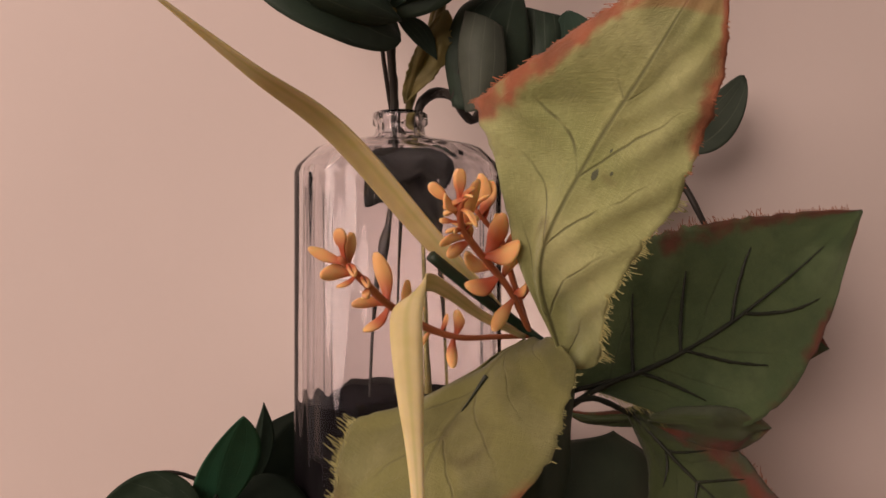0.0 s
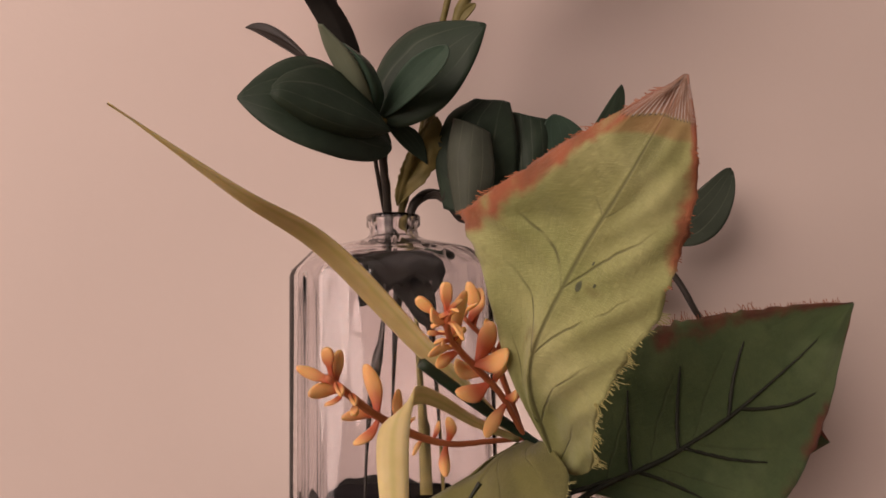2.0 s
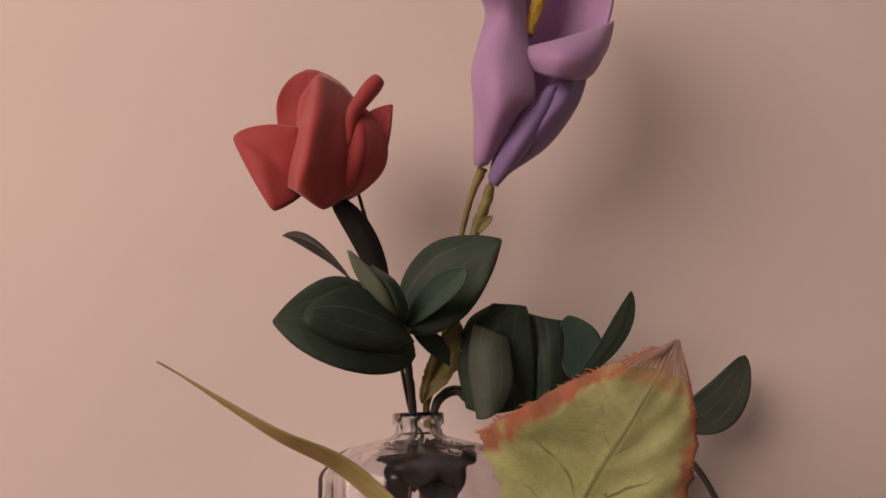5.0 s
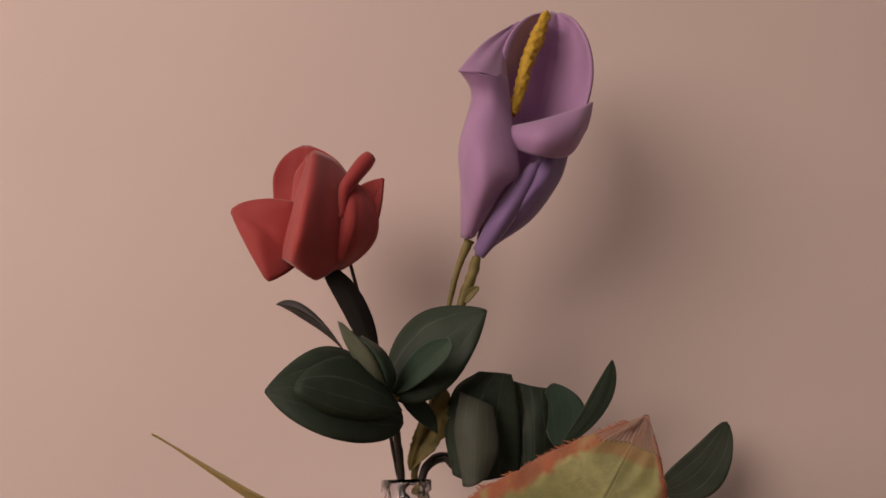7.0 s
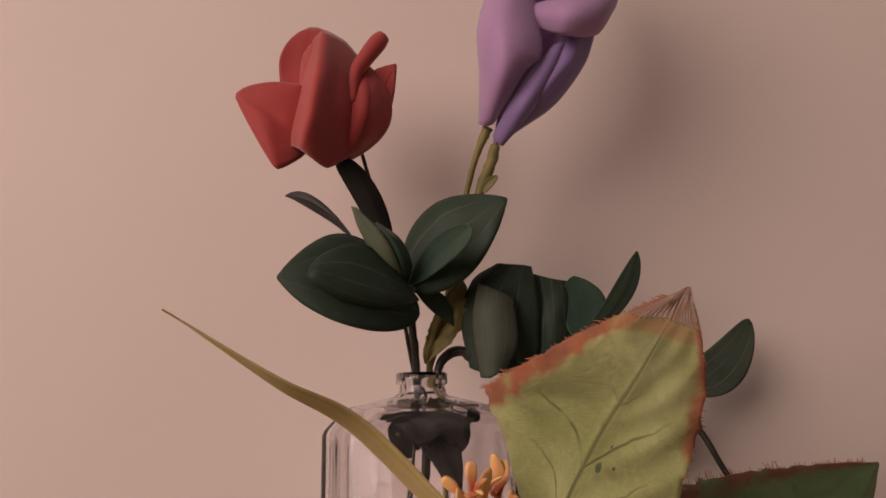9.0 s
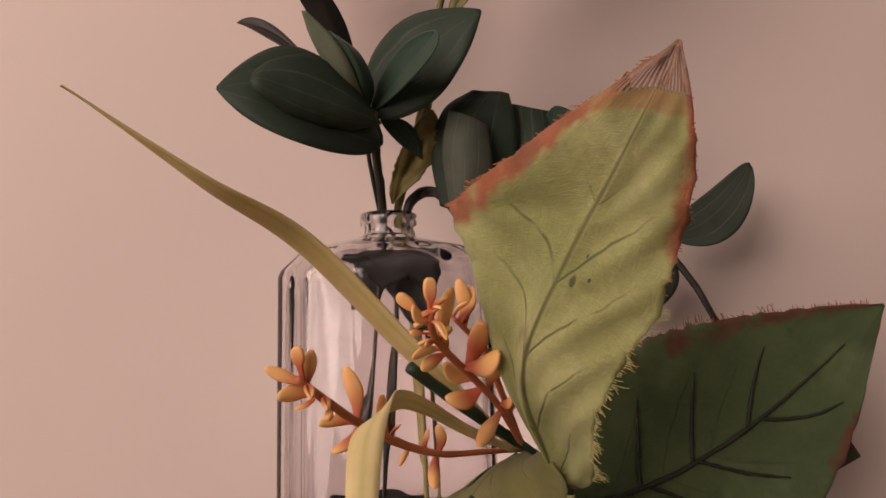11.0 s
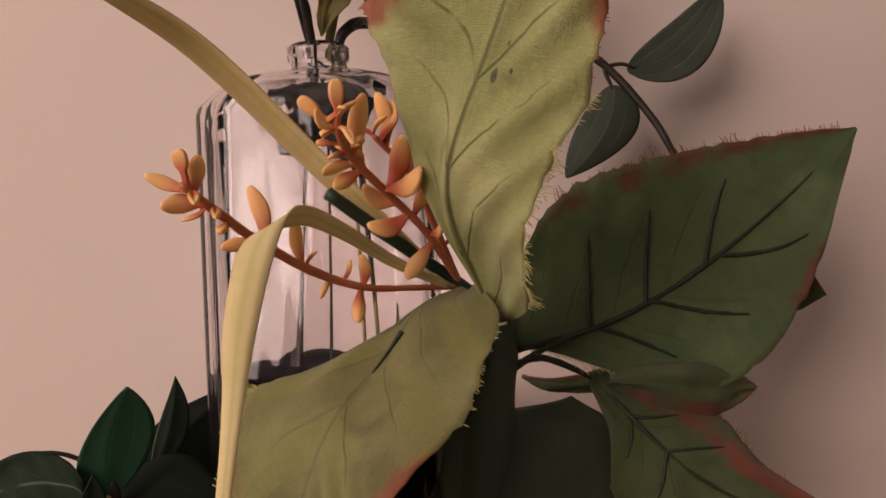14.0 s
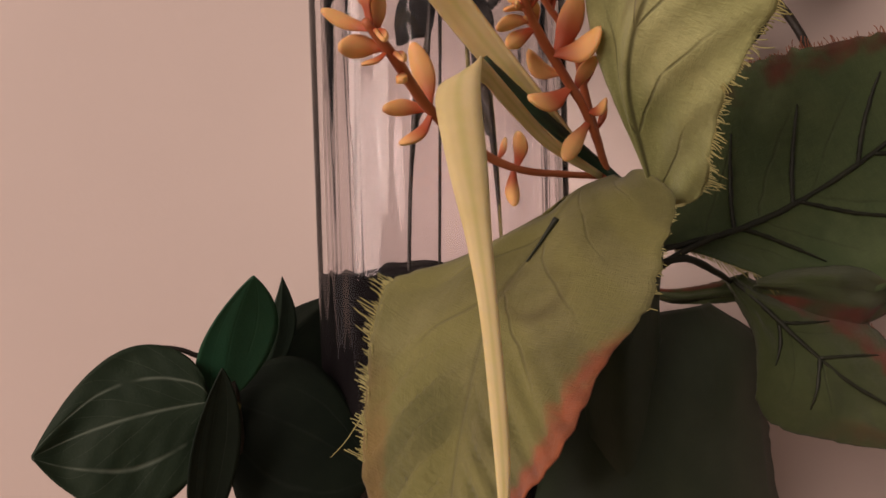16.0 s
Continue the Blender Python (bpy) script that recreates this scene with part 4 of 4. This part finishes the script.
leafa, fa = leaf("lime_leaf", LIME, spray, "large frayed lime leaf with an orange edge", thick=0.0005, n=(64, 36), base=(0.0426, 0.2640, 0.1599), mid=[(0.0314, 0.2440, 0.1924), (0.0427, 0.2220, 0.2265), (0.0568, 0.1960, 0.2521)], tip=(0.0661, 0.1730, 0.2732), left=(0.0093, 0.2440, 0.2488), right=(0.0685, 0.2120, 0.2140), at=(0.62, 0.5), full=((2.5, 1.0), (0.3, 0.85)), kink=0.75, dome=0.08, ripple=0.006, quilt=0.0022, teeth=0.05, seed=41)
fringe(fa, -1, 0.6, 0.97, 190, 0.0055, THREAD_RED, leafa, 1)
fringe(fa, 1, 0.05, 0.5, 170, 0.009, THREAD, leafa, 2)
fringe(fa, 1, 0.5, 0.95, 80, 0.0016, THREAD_RED, leafa, 3)
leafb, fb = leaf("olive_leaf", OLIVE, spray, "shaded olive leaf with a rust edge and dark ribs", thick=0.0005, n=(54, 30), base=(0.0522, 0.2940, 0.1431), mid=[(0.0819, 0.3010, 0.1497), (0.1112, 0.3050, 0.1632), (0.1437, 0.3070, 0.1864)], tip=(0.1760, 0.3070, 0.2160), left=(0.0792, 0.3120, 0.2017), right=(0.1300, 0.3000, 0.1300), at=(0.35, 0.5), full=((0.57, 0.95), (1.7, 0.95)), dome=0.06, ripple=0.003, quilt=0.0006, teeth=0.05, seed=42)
fringe(fb, -1, 0.25, 0.97, 190, 0.005, THREAD_RED, leafb, 4)
fringe(fb, 1, 0.03, 0.3, 70, 0.007, THREAD, leafb, 5)
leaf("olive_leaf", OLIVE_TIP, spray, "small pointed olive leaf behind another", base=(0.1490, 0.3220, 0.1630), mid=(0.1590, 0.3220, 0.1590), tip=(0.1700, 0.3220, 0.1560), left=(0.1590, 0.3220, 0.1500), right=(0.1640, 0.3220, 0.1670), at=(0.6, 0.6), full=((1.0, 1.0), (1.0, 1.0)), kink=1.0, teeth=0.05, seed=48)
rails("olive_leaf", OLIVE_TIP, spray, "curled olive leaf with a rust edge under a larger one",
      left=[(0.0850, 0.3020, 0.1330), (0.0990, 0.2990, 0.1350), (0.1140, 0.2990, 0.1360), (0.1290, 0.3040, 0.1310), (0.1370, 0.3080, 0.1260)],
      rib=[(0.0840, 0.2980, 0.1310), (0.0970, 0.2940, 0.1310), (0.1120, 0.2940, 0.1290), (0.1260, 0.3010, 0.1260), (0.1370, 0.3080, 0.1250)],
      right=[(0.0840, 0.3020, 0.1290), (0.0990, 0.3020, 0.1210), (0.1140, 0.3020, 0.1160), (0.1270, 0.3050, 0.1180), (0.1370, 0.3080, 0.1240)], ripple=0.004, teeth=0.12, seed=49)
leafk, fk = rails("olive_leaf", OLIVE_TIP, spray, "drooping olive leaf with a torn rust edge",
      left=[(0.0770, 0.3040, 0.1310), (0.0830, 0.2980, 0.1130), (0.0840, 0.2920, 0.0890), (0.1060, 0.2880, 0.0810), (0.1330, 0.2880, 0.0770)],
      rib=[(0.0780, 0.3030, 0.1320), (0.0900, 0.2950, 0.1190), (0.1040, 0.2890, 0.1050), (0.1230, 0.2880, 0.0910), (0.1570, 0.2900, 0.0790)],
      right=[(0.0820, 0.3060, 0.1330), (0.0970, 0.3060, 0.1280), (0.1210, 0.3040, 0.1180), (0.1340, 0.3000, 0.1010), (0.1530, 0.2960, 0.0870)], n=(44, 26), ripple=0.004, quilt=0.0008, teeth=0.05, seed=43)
fringe(fk, 1, 0.3, 0.9, 60, 0.006, THREAD_RED, leafk, 6)
rails("leaf_lobe", OLIVE_TIP, spray, "narrow folded edge of the drooping leaf",
      left=[(0.0880, 0.3180, 0.1230), (0.0760, 0.3260, 0.1210), (0.0650, 0.3320, 0.1210), (0.0550, 0.3360, 0.1260)],
      rib=[(0.0880, 0.3160, 0.1280), (0.0760, 0.3240, 0.1250), (0.0650, 0.3300, 0.1240), (0.0550, 0.3360, 0.1260)],
      right=[(0.0890, 0.3180, 0.1330), (0.0760, 0.3260, 0.1280), (0.0650, 0.3320, 0.1260), (0.0550, 0.3360, 0.1270)], teeth=0.1, ripple=0.002, seed=47)
leaff, ff = rails("lime_leaf", LIME_SHADED, spray, "frayed lime leaf with a rust edge hanging forward",
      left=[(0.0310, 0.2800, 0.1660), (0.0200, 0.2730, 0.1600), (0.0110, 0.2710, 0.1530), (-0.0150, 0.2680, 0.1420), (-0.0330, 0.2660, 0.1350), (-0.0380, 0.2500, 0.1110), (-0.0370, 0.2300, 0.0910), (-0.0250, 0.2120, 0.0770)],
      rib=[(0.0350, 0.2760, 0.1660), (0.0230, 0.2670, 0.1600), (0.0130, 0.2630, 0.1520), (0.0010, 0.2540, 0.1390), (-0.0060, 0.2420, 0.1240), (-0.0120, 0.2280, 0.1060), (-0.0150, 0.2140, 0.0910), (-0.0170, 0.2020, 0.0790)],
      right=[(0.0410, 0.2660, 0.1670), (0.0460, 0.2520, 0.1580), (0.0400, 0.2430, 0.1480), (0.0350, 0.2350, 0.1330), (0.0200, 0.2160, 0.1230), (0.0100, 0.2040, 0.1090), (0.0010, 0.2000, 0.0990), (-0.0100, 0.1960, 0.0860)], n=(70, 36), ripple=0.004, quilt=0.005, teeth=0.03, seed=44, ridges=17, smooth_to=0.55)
fringe(ff, -1, 0.55, 0.82, 150, 0.010, THREAD, leaff, 7, 0.12)
part("loose_thread", tube(bmesh.new(), [(-0.0510, 0.2620, 0.0870), (-0.0450, 0.2550, 0.0940), (-0.0390, 0.2500, 0.1030)], [0.0001, 0.00014, 0.00012], 8, 5), THREAD, leaff)
part("petiole", tube(bmesh.new(), [ff(u, 0.0) + V((0, -0.0012, 0)) for u in (0.25, 0.28, 0.32, 0.37)], [0.0010, 0.0008, 0.0005, 0.0002], 14, 6, 0.2), VEIN, leaff)
fringe(ff, 1, 0.16, 0.45, 70, 0.004, THREAD, leaff, 8)
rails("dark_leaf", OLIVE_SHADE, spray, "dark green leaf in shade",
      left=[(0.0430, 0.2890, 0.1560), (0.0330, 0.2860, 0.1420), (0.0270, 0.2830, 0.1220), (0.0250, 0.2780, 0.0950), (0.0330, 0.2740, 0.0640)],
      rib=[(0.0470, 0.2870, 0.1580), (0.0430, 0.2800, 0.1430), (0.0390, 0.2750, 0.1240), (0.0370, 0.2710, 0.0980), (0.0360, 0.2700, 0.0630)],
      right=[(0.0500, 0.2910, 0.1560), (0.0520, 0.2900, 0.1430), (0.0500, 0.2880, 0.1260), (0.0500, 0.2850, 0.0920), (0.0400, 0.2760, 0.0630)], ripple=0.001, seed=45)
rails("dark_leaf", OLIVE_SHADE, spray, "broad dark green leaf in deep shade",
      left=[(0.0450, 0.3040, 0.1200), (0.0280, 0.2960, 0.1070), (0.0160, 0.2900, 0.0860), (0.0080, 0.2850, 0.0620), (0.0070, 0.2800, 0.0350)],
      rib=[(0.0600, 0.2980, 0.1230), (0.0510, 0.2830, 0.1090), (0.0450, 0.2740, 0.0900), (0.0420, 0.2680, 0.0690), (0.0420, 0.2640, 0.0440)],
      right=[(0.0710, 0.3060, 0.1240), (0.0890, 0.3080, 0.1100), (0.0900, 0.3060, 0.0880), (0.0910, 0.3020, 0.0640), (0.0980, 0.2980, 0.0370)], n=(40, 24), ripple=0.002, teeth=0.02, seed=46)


def ribs(f, parent, sides, v0=0.0, reach=0.62, r=0.0011):
    """Dark plastic ribs on the face of a leaf: a midrib and side veins."""
    lift = V((0, -0.0006, 0))
    us = [0.0, 0.2, 0.4, 0.6, 0.8, 0.88]
    part("midrib", tube(bmesh.new(), [f(u, 0) + lift for u in us], [r, r, r * 0.9, r * 0.7, r * 0.4, r * 0.2], 40, 8, 0.5), VEIN, parent)
    for u, s, k in sides:
        pts = [f(u + k * q * 0.3, s * reach * q) + lift for q in (0, 0.33, 0.66, 1.0)]
        part("side_vein", tube(bmesh.new(), pts, [r * 0.75, r * 0.7, r * 0.6, r * 0.25], 20, 7, 0.7), VEIN, parent)


ribs(fb, leafb, [(0.22, -1, 0.3), (0.40, -1, 0.35), (0.58, -1, 0.4), (0.24, 1, 0.5), (0.42, 1, 0.6), (0.62, 1, 0.6)])
ribs(fk, leafk, [(0.25, -1, 0.4), (0.45, -1, 0.4), (0.25, 1, 0.5), (0.45, 1, 0.5)], r=0.0008)
part("petiole", tube(bmesh.new(), [(0.0481, 0.2960, 0.1330), (0.0505, 0.2920, 0.1368), (0.0590, 0.2940, 0.1419), (0.0713, 0.2970, 0.1471)], [0.0015, 0.0014, 0.0012, 0.001], 20, 6, 0.2), VEIN, spray)
part("petiole", tube(bmesh.new(), [(0.0510, 0.2910, 0.1389), (0.0609, 0.2940, 0.1399), (0.0712, 0.3000, 0.1352), (0.0775, 0.3030, 0.1313)], [0.0012, 0.0012, 0.0012, 0.0009], 20, 6, 0.2), VEIN, spray)
leaf("straw_blade", STRAW, spray, "long pointed straw yellow blade", thick=0.0007, n=(60, 6), base=(0.0306, 0.2810, 0.1672), mid=[(-0.0028, 0.2610, 0.2032), (-0.0335, 0.2360, 0.2379), (-0.0558, 0.2100, 0.2524)], tip=(-0.0844, 0.1860, 0.2730), left=(-0.0226, 0.2495, 0.2188), right=(-0.0162, 0.2425, 0.2234), at=(0.38, 0.38), full=((0.6, 1.35), (0.6, 1.35)), dome=0.12, soft=1.0)


def ribbon(bm, rows, n, thick):
    """A flat band along points: each row is a place, a half width and the way across."""
    smooth = spline([(*p, w, *s) for p, w, s in rows], n + 1)

    def f(u, v):
        row = smooth[round(u * n)]
        s = V(row[4:7]).normalized()
        return V(row[:3]) + s * v * max(row[3], 0.0003) + V((0, 1, 0)) * 0.25 * abs(v) * row[3]

    return sheet(bm, f, n, 4, thick)


part("straw_blade", ribbon(bmesh.new(), [((0.0311, 0.2790, 0.1665), 0.0010, (0.3, 0.1, 1)), ((0.0145, 0.2640, 0.1756), 0.0018, (0.35, 0.2, 1)), ((0.0024, 0.2460, 0.1852), 0.0024, (0.3, 0.3, 1)),
     ((-0.0044, 0.2280, 0.1896), 0.0032, (0.1, 0.6, 1)), ((-0.0082, 0.2120, 0.1871), 0.0040, (0.8, 0.3, 0.5)), ((-0.0102, 0.2030, 0.1805), 0.0046, (1, 0, 0.15)), ((-0.0086, 0.1860, 0.1656), 0.0036, (1, 0, 0)), ((-0.0068, 0.1750, 0.1517), 0.0021, (1, 0, 0)), ((-0.0055, 0.1660, 0.1396), 0.0014, (1, 0, 0)), ((-0.0045, 0.1550, 0.1233), 0.0011, (1, 0, 0)), ((-0.0047, 0.1480, 0.1137), 0.0003, (1, 0, 0))], 60, 0.0007), STRAW, spray, "straw yellow blade bent sharply downwards")

# orange bud twigs
def bud_mesh(shape, thick):
    bm = sheet(bmesh.new(), shape, 14, 8, thick)
    bmesh.ops.smooth_vert(bm, verts=bm.verts, factor=0.5, use_axis_x=True, use_axis_y=True, use_axis_z=True)
    mesh = bpy.data.meshes.new("bud")
    bm.to_mesh(mesh)
    bm.free()
    for p in mesh.polygons:
        p.use_smooth = True
    mesh.materials.append(BUD)
    return mesh


def spoon(broad, cup, bow, point):
    """An open bud: a narrow stalk that widens to a cupped end with a crease; point: 1 gives it a sharp tip."""
    def f(u, v):
        if u < 0.62:
            w = 0.045 + broad * (u / 0.62) ** 2 * (3 - 2 * u / 0.62)
        else:
            x = (u - 0.62) / 0.385
            w = (0.045 + broad) * ((1 - point) * math.sqrt(max(0.0, 1 - x * x)) + point * max(0.0, 1 - x * x))
        return V((v * w, -bow * u * u + cup * abs(v) ** 1.4 * w * 2 + 0.06 * math.sin(5 * u), u))
    return f


def knob(u, v):
    """A closed bud: a thin stalk with a round end."""
    w = 0.06 + 0.02 * u if u < 0.5 else 0.07 + 0.10 * math.sqrt(max(0.0, 1 - ((u - 0.76) / 0.262) ** 2))
    return V((v * w * (1 if u < 0.99 else 0.5), -0.05 * u * u, u))


BROAD, NARROW, KNOB, ROUND = (bud_mesh(f, d) for f, d in ((spoon(0.15, 0.35, 0.10, 0.5), 0.13), (spoon(0.09, 0.4, 0.05, 0.9), 0.13), (knob, 0.2), (spoon(0.26, 0.4, 0.2, 0.25), 0.17)))


def bud_twig(pts, radii, buds, seed, parent, fill):
    """A rust twig with its buds: (share along the twig, the place of its tip, shape), and small ones that fill its end."""
    rnd = random.Random(seed)
    twig = part("bud_twig", tube(bmesh.new(), pts, radii, 40, 8, 0.15), RUST, parent, "rust orange plastic twig with buds")
    rows = [V(r) for r in spline(pts, 101)]
    for s, x, y, z, kind in buds:
        root = rows[min(int(s * 100), 100)]
        way = V((x, y, z)) - root
        side = way.cross(V((rnd.uniform(-1.0, 0.8), -1, rnd.uniform(-0.7, 0.9)))).normalized()
        turn = Matrix((side, way.normalized().cross(side), way.normalized())).transposed().to_4x4()
        ln = way.length
        ob = new("bud", (BROAD, NARROW, KNOB, ROUND)[kind])
        ob.parent = twig
        ob.matrix_local = Matrix.Translation(root - top_of(parent).location) @ turn @ Matrix.Diagonal((ln * rnd.uniform(0.75, 1.05), ln * rnd.uniform(0.6, 0.95), ln * rnd.uniform(0.9, 1.08), 1))
    for i in range(fill):
        root = rows[rnd.randint(55, 100)]
        way = V((rnd.uniform(-1, 1), rnd.uniform(-1, 0.6), rnd.uniform(-0.4, 1.2)))
        ob = new("bud", (NARROW, KNOB, BROAD)[i % 3])
        ob.parent = twig
        ob.matrix_local = Matrix.Translation(root - top_of(parent).location) @ way.to_track_quat("Z", "Y").to_matrix().to_4x4() @ Matrix.Scale(rnd.uniform(0.005, 0.009), 4)
    return twig


bud_twig([(0.0339, 0.2820, 0.1666), (0.0187, 0.2720, 0.1673), (0.0057, 0.2620, 0.1684), (-0.0060, 0.2520, 0.1731), (-0.0177, 0.2360, 0.1821), (-0.0245, 0.2170, 0.1914), (-0.0295, 0.2090, 0.1974)], [0.0010, 0.0010, 0.0011, 0.0014, 0.0014, 0.0013, 0.0009],
         [(0.96, -0.0390, 0.2110, 0.2000, 1), (0.96, -0.0300, 0.2090, 0.2070, 2), (0.93, -0.0270, 0.2140, 0.2050, 0), (0.87, -0.0370, 0.2120, 0.1930, 0), (0.86, -0.0310, 0.2120, 0.1880, 1), (0.67, -0.0210, 0.2390, 0.1990, 0), (0.67, -0.0300, 0.2340, 0.1830, 0), (0.66, -0.0250, 0.2340, 0.1720, 0), (0.57, -0.0130, 0.2480, 0.1890, 0), (0.36, 0.0030, 0.2580, 0.1580, 0), (0.35, 0.0060, 0.2580, 0.1790, 0), (0.47, -0.0080, 0.2560, 0.1660, 1), (0.43, 0.0020, 0.2590, 0.1770, 1)], 1, spray, 4)
bud_twig([(0.0339, 0.2820, 0.1666), (0.0252, 0.2660, 0.1835), (0.0165, 0.2540, 0.1942), (0.0077, 0.2390, 0.2044), (0.0053, 0.2300, 0.2103), (0.0061, 0.2240, 0.2153)], [0.0011, 0.0012, 0.0013, 0.0012, 0.0011, 0.0008],
         [(0.59, 0.0100, 0.2360, 0.2220, 0), (0.83, 0.0050, 0.2280, 0.2250, 2), (0.86, -0.0040, 0.2260, 0.2200, 2), (0.87, -0.0010, 0.2240, 0.2160, 3), (0.59, -0.0020, 0.2360, 0.2020, 0), (0.56, -0.0000, 0.2390, 0.1970, 0), (0.44, 0.0210, 0.2480, 0.2120, 0), (0.46, 0.0260, 0.2450, 0.2000, 3), (0.38, 0.0070, 0.2520, 0.1970, 3), (0.32, 0.0080, 0.2560, 0.1850, 3), (0.21, 0.0310, 0.2610, 0.1860, 3), (0.18, 0.0180, 0.2640, 0.1710, 0), (0.73, -0.0010, 0.2300, 0.2090, 2), (0.53, 0.0060, 0.2380, 0.2060, 0), (0.86, 0.0080, 0.2220, 0.2170, 1), (0.66, 0.0030, 0.2290, 0.2050, 1), (0.30, 0.0260, 0.2580, 0.1980, 0)], 2, spray, 12)
bud_twig([(0.0329, 0.2810, 0.1691), (0.0252, 0.2700, 0.1907), (0.0213, 0.2620, 0.2019), (0.0110, 0.2500, 0.2134)], [0.0011, 0.0012, 0.0011, 0.0008],
         [(0.90, 0.0140, 0.2520, 0.2260, 0), (0.95, 0.0180, 0.2540, 0.2240, 0), (0.62, 0.0290, 0.2640, 0.2070, 0), (0.36, 0.0270, 0.2700, 0.2020, 0), (0.69, 0.0190, 0.2640, 0.2130, 1), (0.16, 0.0330, 0.2790, 0.1880, 1)], 3, spray, 4)

# ---------------------------------------------------------------- dark foliage at the foot of the bottle
foot = thing("dark_foliage", (-0.078, 0.285, TABLE_Z), "artificial dark green foliage at the foot of the bottle", "foliage")
part("stem", tube(bmesh.new(), [(-0.078, 0.285, TABLE_Z + 0.001), (-0.08, 0.28, 0.04), (-0.0818, 0.2700, 0.1028), (-0.0809, 0.2720, 0.1067)], [0.002, 0.002, 0.0022, 0.001], 24, 8, 0.15), STEM, foot)
part("stem", tube(bmesh.new(), [(-0.07, 0.30, TABLE_Z + 0.001), (-0.05, 0.35, 0.05), (-0.02, 0.36, 0.09)], [0.002, 0.002, 0.0012], 20, 8, 0.15), STEM, foot)
leaf("heart_leaf", GREEN_HEART, foot, "dark heart-shaped leaf with pale veins", n=(40, 24), base=(-0.0849, 0.2580, 0.1048), mid=(-0.1079, 0.2500, 0.1016), tip=(-0.1247, 0.2380, 0.0960), left=(-0.0981, 0.2460, 0.0782), right=(-0.1045, 0.2560, 0.1218), at=(0.36, 0.40), full=(1.0, 1.0), dome=-0.08, ripple=0.002, quilt=0.0003, seed=51)
leaf("leaf", GREEN_EMERALD, foot, "emerald green upright leaf", base=(-0.0841, 0.2680, 0.1022), mid=(-0.0783, 0.2620, 0.1222), tip=(-0.0710, 0.2600, 0.1404), left=(-0.0894, 0.2620, 0.1158), right=(-0.0676, 0.2700, 0.1223), at=(0.45, 0.5), full=(0.95, 1.2), dome=0.15, seed=52)
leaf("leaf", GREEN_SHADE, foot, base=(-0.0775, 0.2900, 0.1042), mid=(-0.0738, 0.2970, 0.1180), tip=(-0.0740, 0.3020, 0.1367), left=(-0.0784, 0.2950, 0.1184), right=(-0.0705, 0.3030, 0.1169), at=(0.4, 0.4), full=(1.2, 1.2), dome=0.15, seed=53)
leaf("leaf", GREEN_SHADOWED, foot, base=(-0.0828, 0.2820, 0.0971), mid=(-0.0749, 0.3100, 0.1118), tip=(-0.0627, 0.3450, 0.1259), left=(-0.0869, 0.3100, 0.1161), right=(-0.0584, 0.3150, 0.0879), at=(0.55, 0.5), full=(1.2, 1.0), dome=0.1, seed=54)
leaf("leaf", GREEN_SHADOWED, foot, base=(-0.0884, 0.2550, 0.0654), mid=(-0.0821, 0.2510, 0.0943), tip=(-0.0775, 0.2500, 0.1161), left=(-0.0878, 0.2500, 0.0899), right=(-0.0755, 0.2560, 0.0909), at=(0.5, 0.5), full=(1.2, 1.1), dome=0.2, seed=55)
leaf("leaf", GREEN_SHADOWED, foot, base=(-0.0843, 0.2760, 0.0996), mid=(-0.0639, 0.2780, 0.0907), tip=(-0.0420, 0.2830, 0.0743), left=(-0.0712, 0.2680, 0.0593), right=(-0.0619, 0.2880, 0.1100), at=(0.45, 0.45), full=(1.0, 1.0), dome=0.08, seed=56)
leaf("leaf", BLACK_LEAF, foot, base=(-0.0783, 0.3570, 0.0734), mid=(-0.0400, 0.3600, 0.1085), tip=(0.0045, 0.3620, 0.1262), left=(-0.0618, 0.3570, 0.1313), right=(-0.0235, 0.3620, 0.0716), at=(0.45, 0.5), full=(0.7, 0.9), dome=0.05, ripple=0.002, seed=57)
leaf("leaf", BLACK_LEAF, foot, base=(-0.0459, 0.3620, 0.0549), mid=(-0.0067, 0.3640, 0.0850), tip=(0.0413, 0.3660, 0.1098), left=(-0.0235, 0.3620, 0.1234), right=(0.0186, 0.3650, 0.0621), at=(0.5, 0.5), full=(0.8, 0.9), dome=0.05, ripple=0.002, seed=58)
part("petiole", tube(bmesh.new(), [(-0.1060, 0.2620, 0.1180), (-0.1010, 0.2620, 0.1200), (-0.0950, 0.2640, 0.1190), (-0.0890, 0.2660, 0.1160)], [0.0005, 0.0007, 0.0008, 0.0009], 16, 6, 0.2), STEM, foot)
part("leaf_node", tube(bmesh.new(), [(-0.0821, 0.2660, 0.1044), (-0.0802, 0.2650, 0.1022), (-0.0785, 0.2660, 0.1009)], [0.0008, 0.0016, 0.0009], 8, 8, 0.4), PAPER, foot)
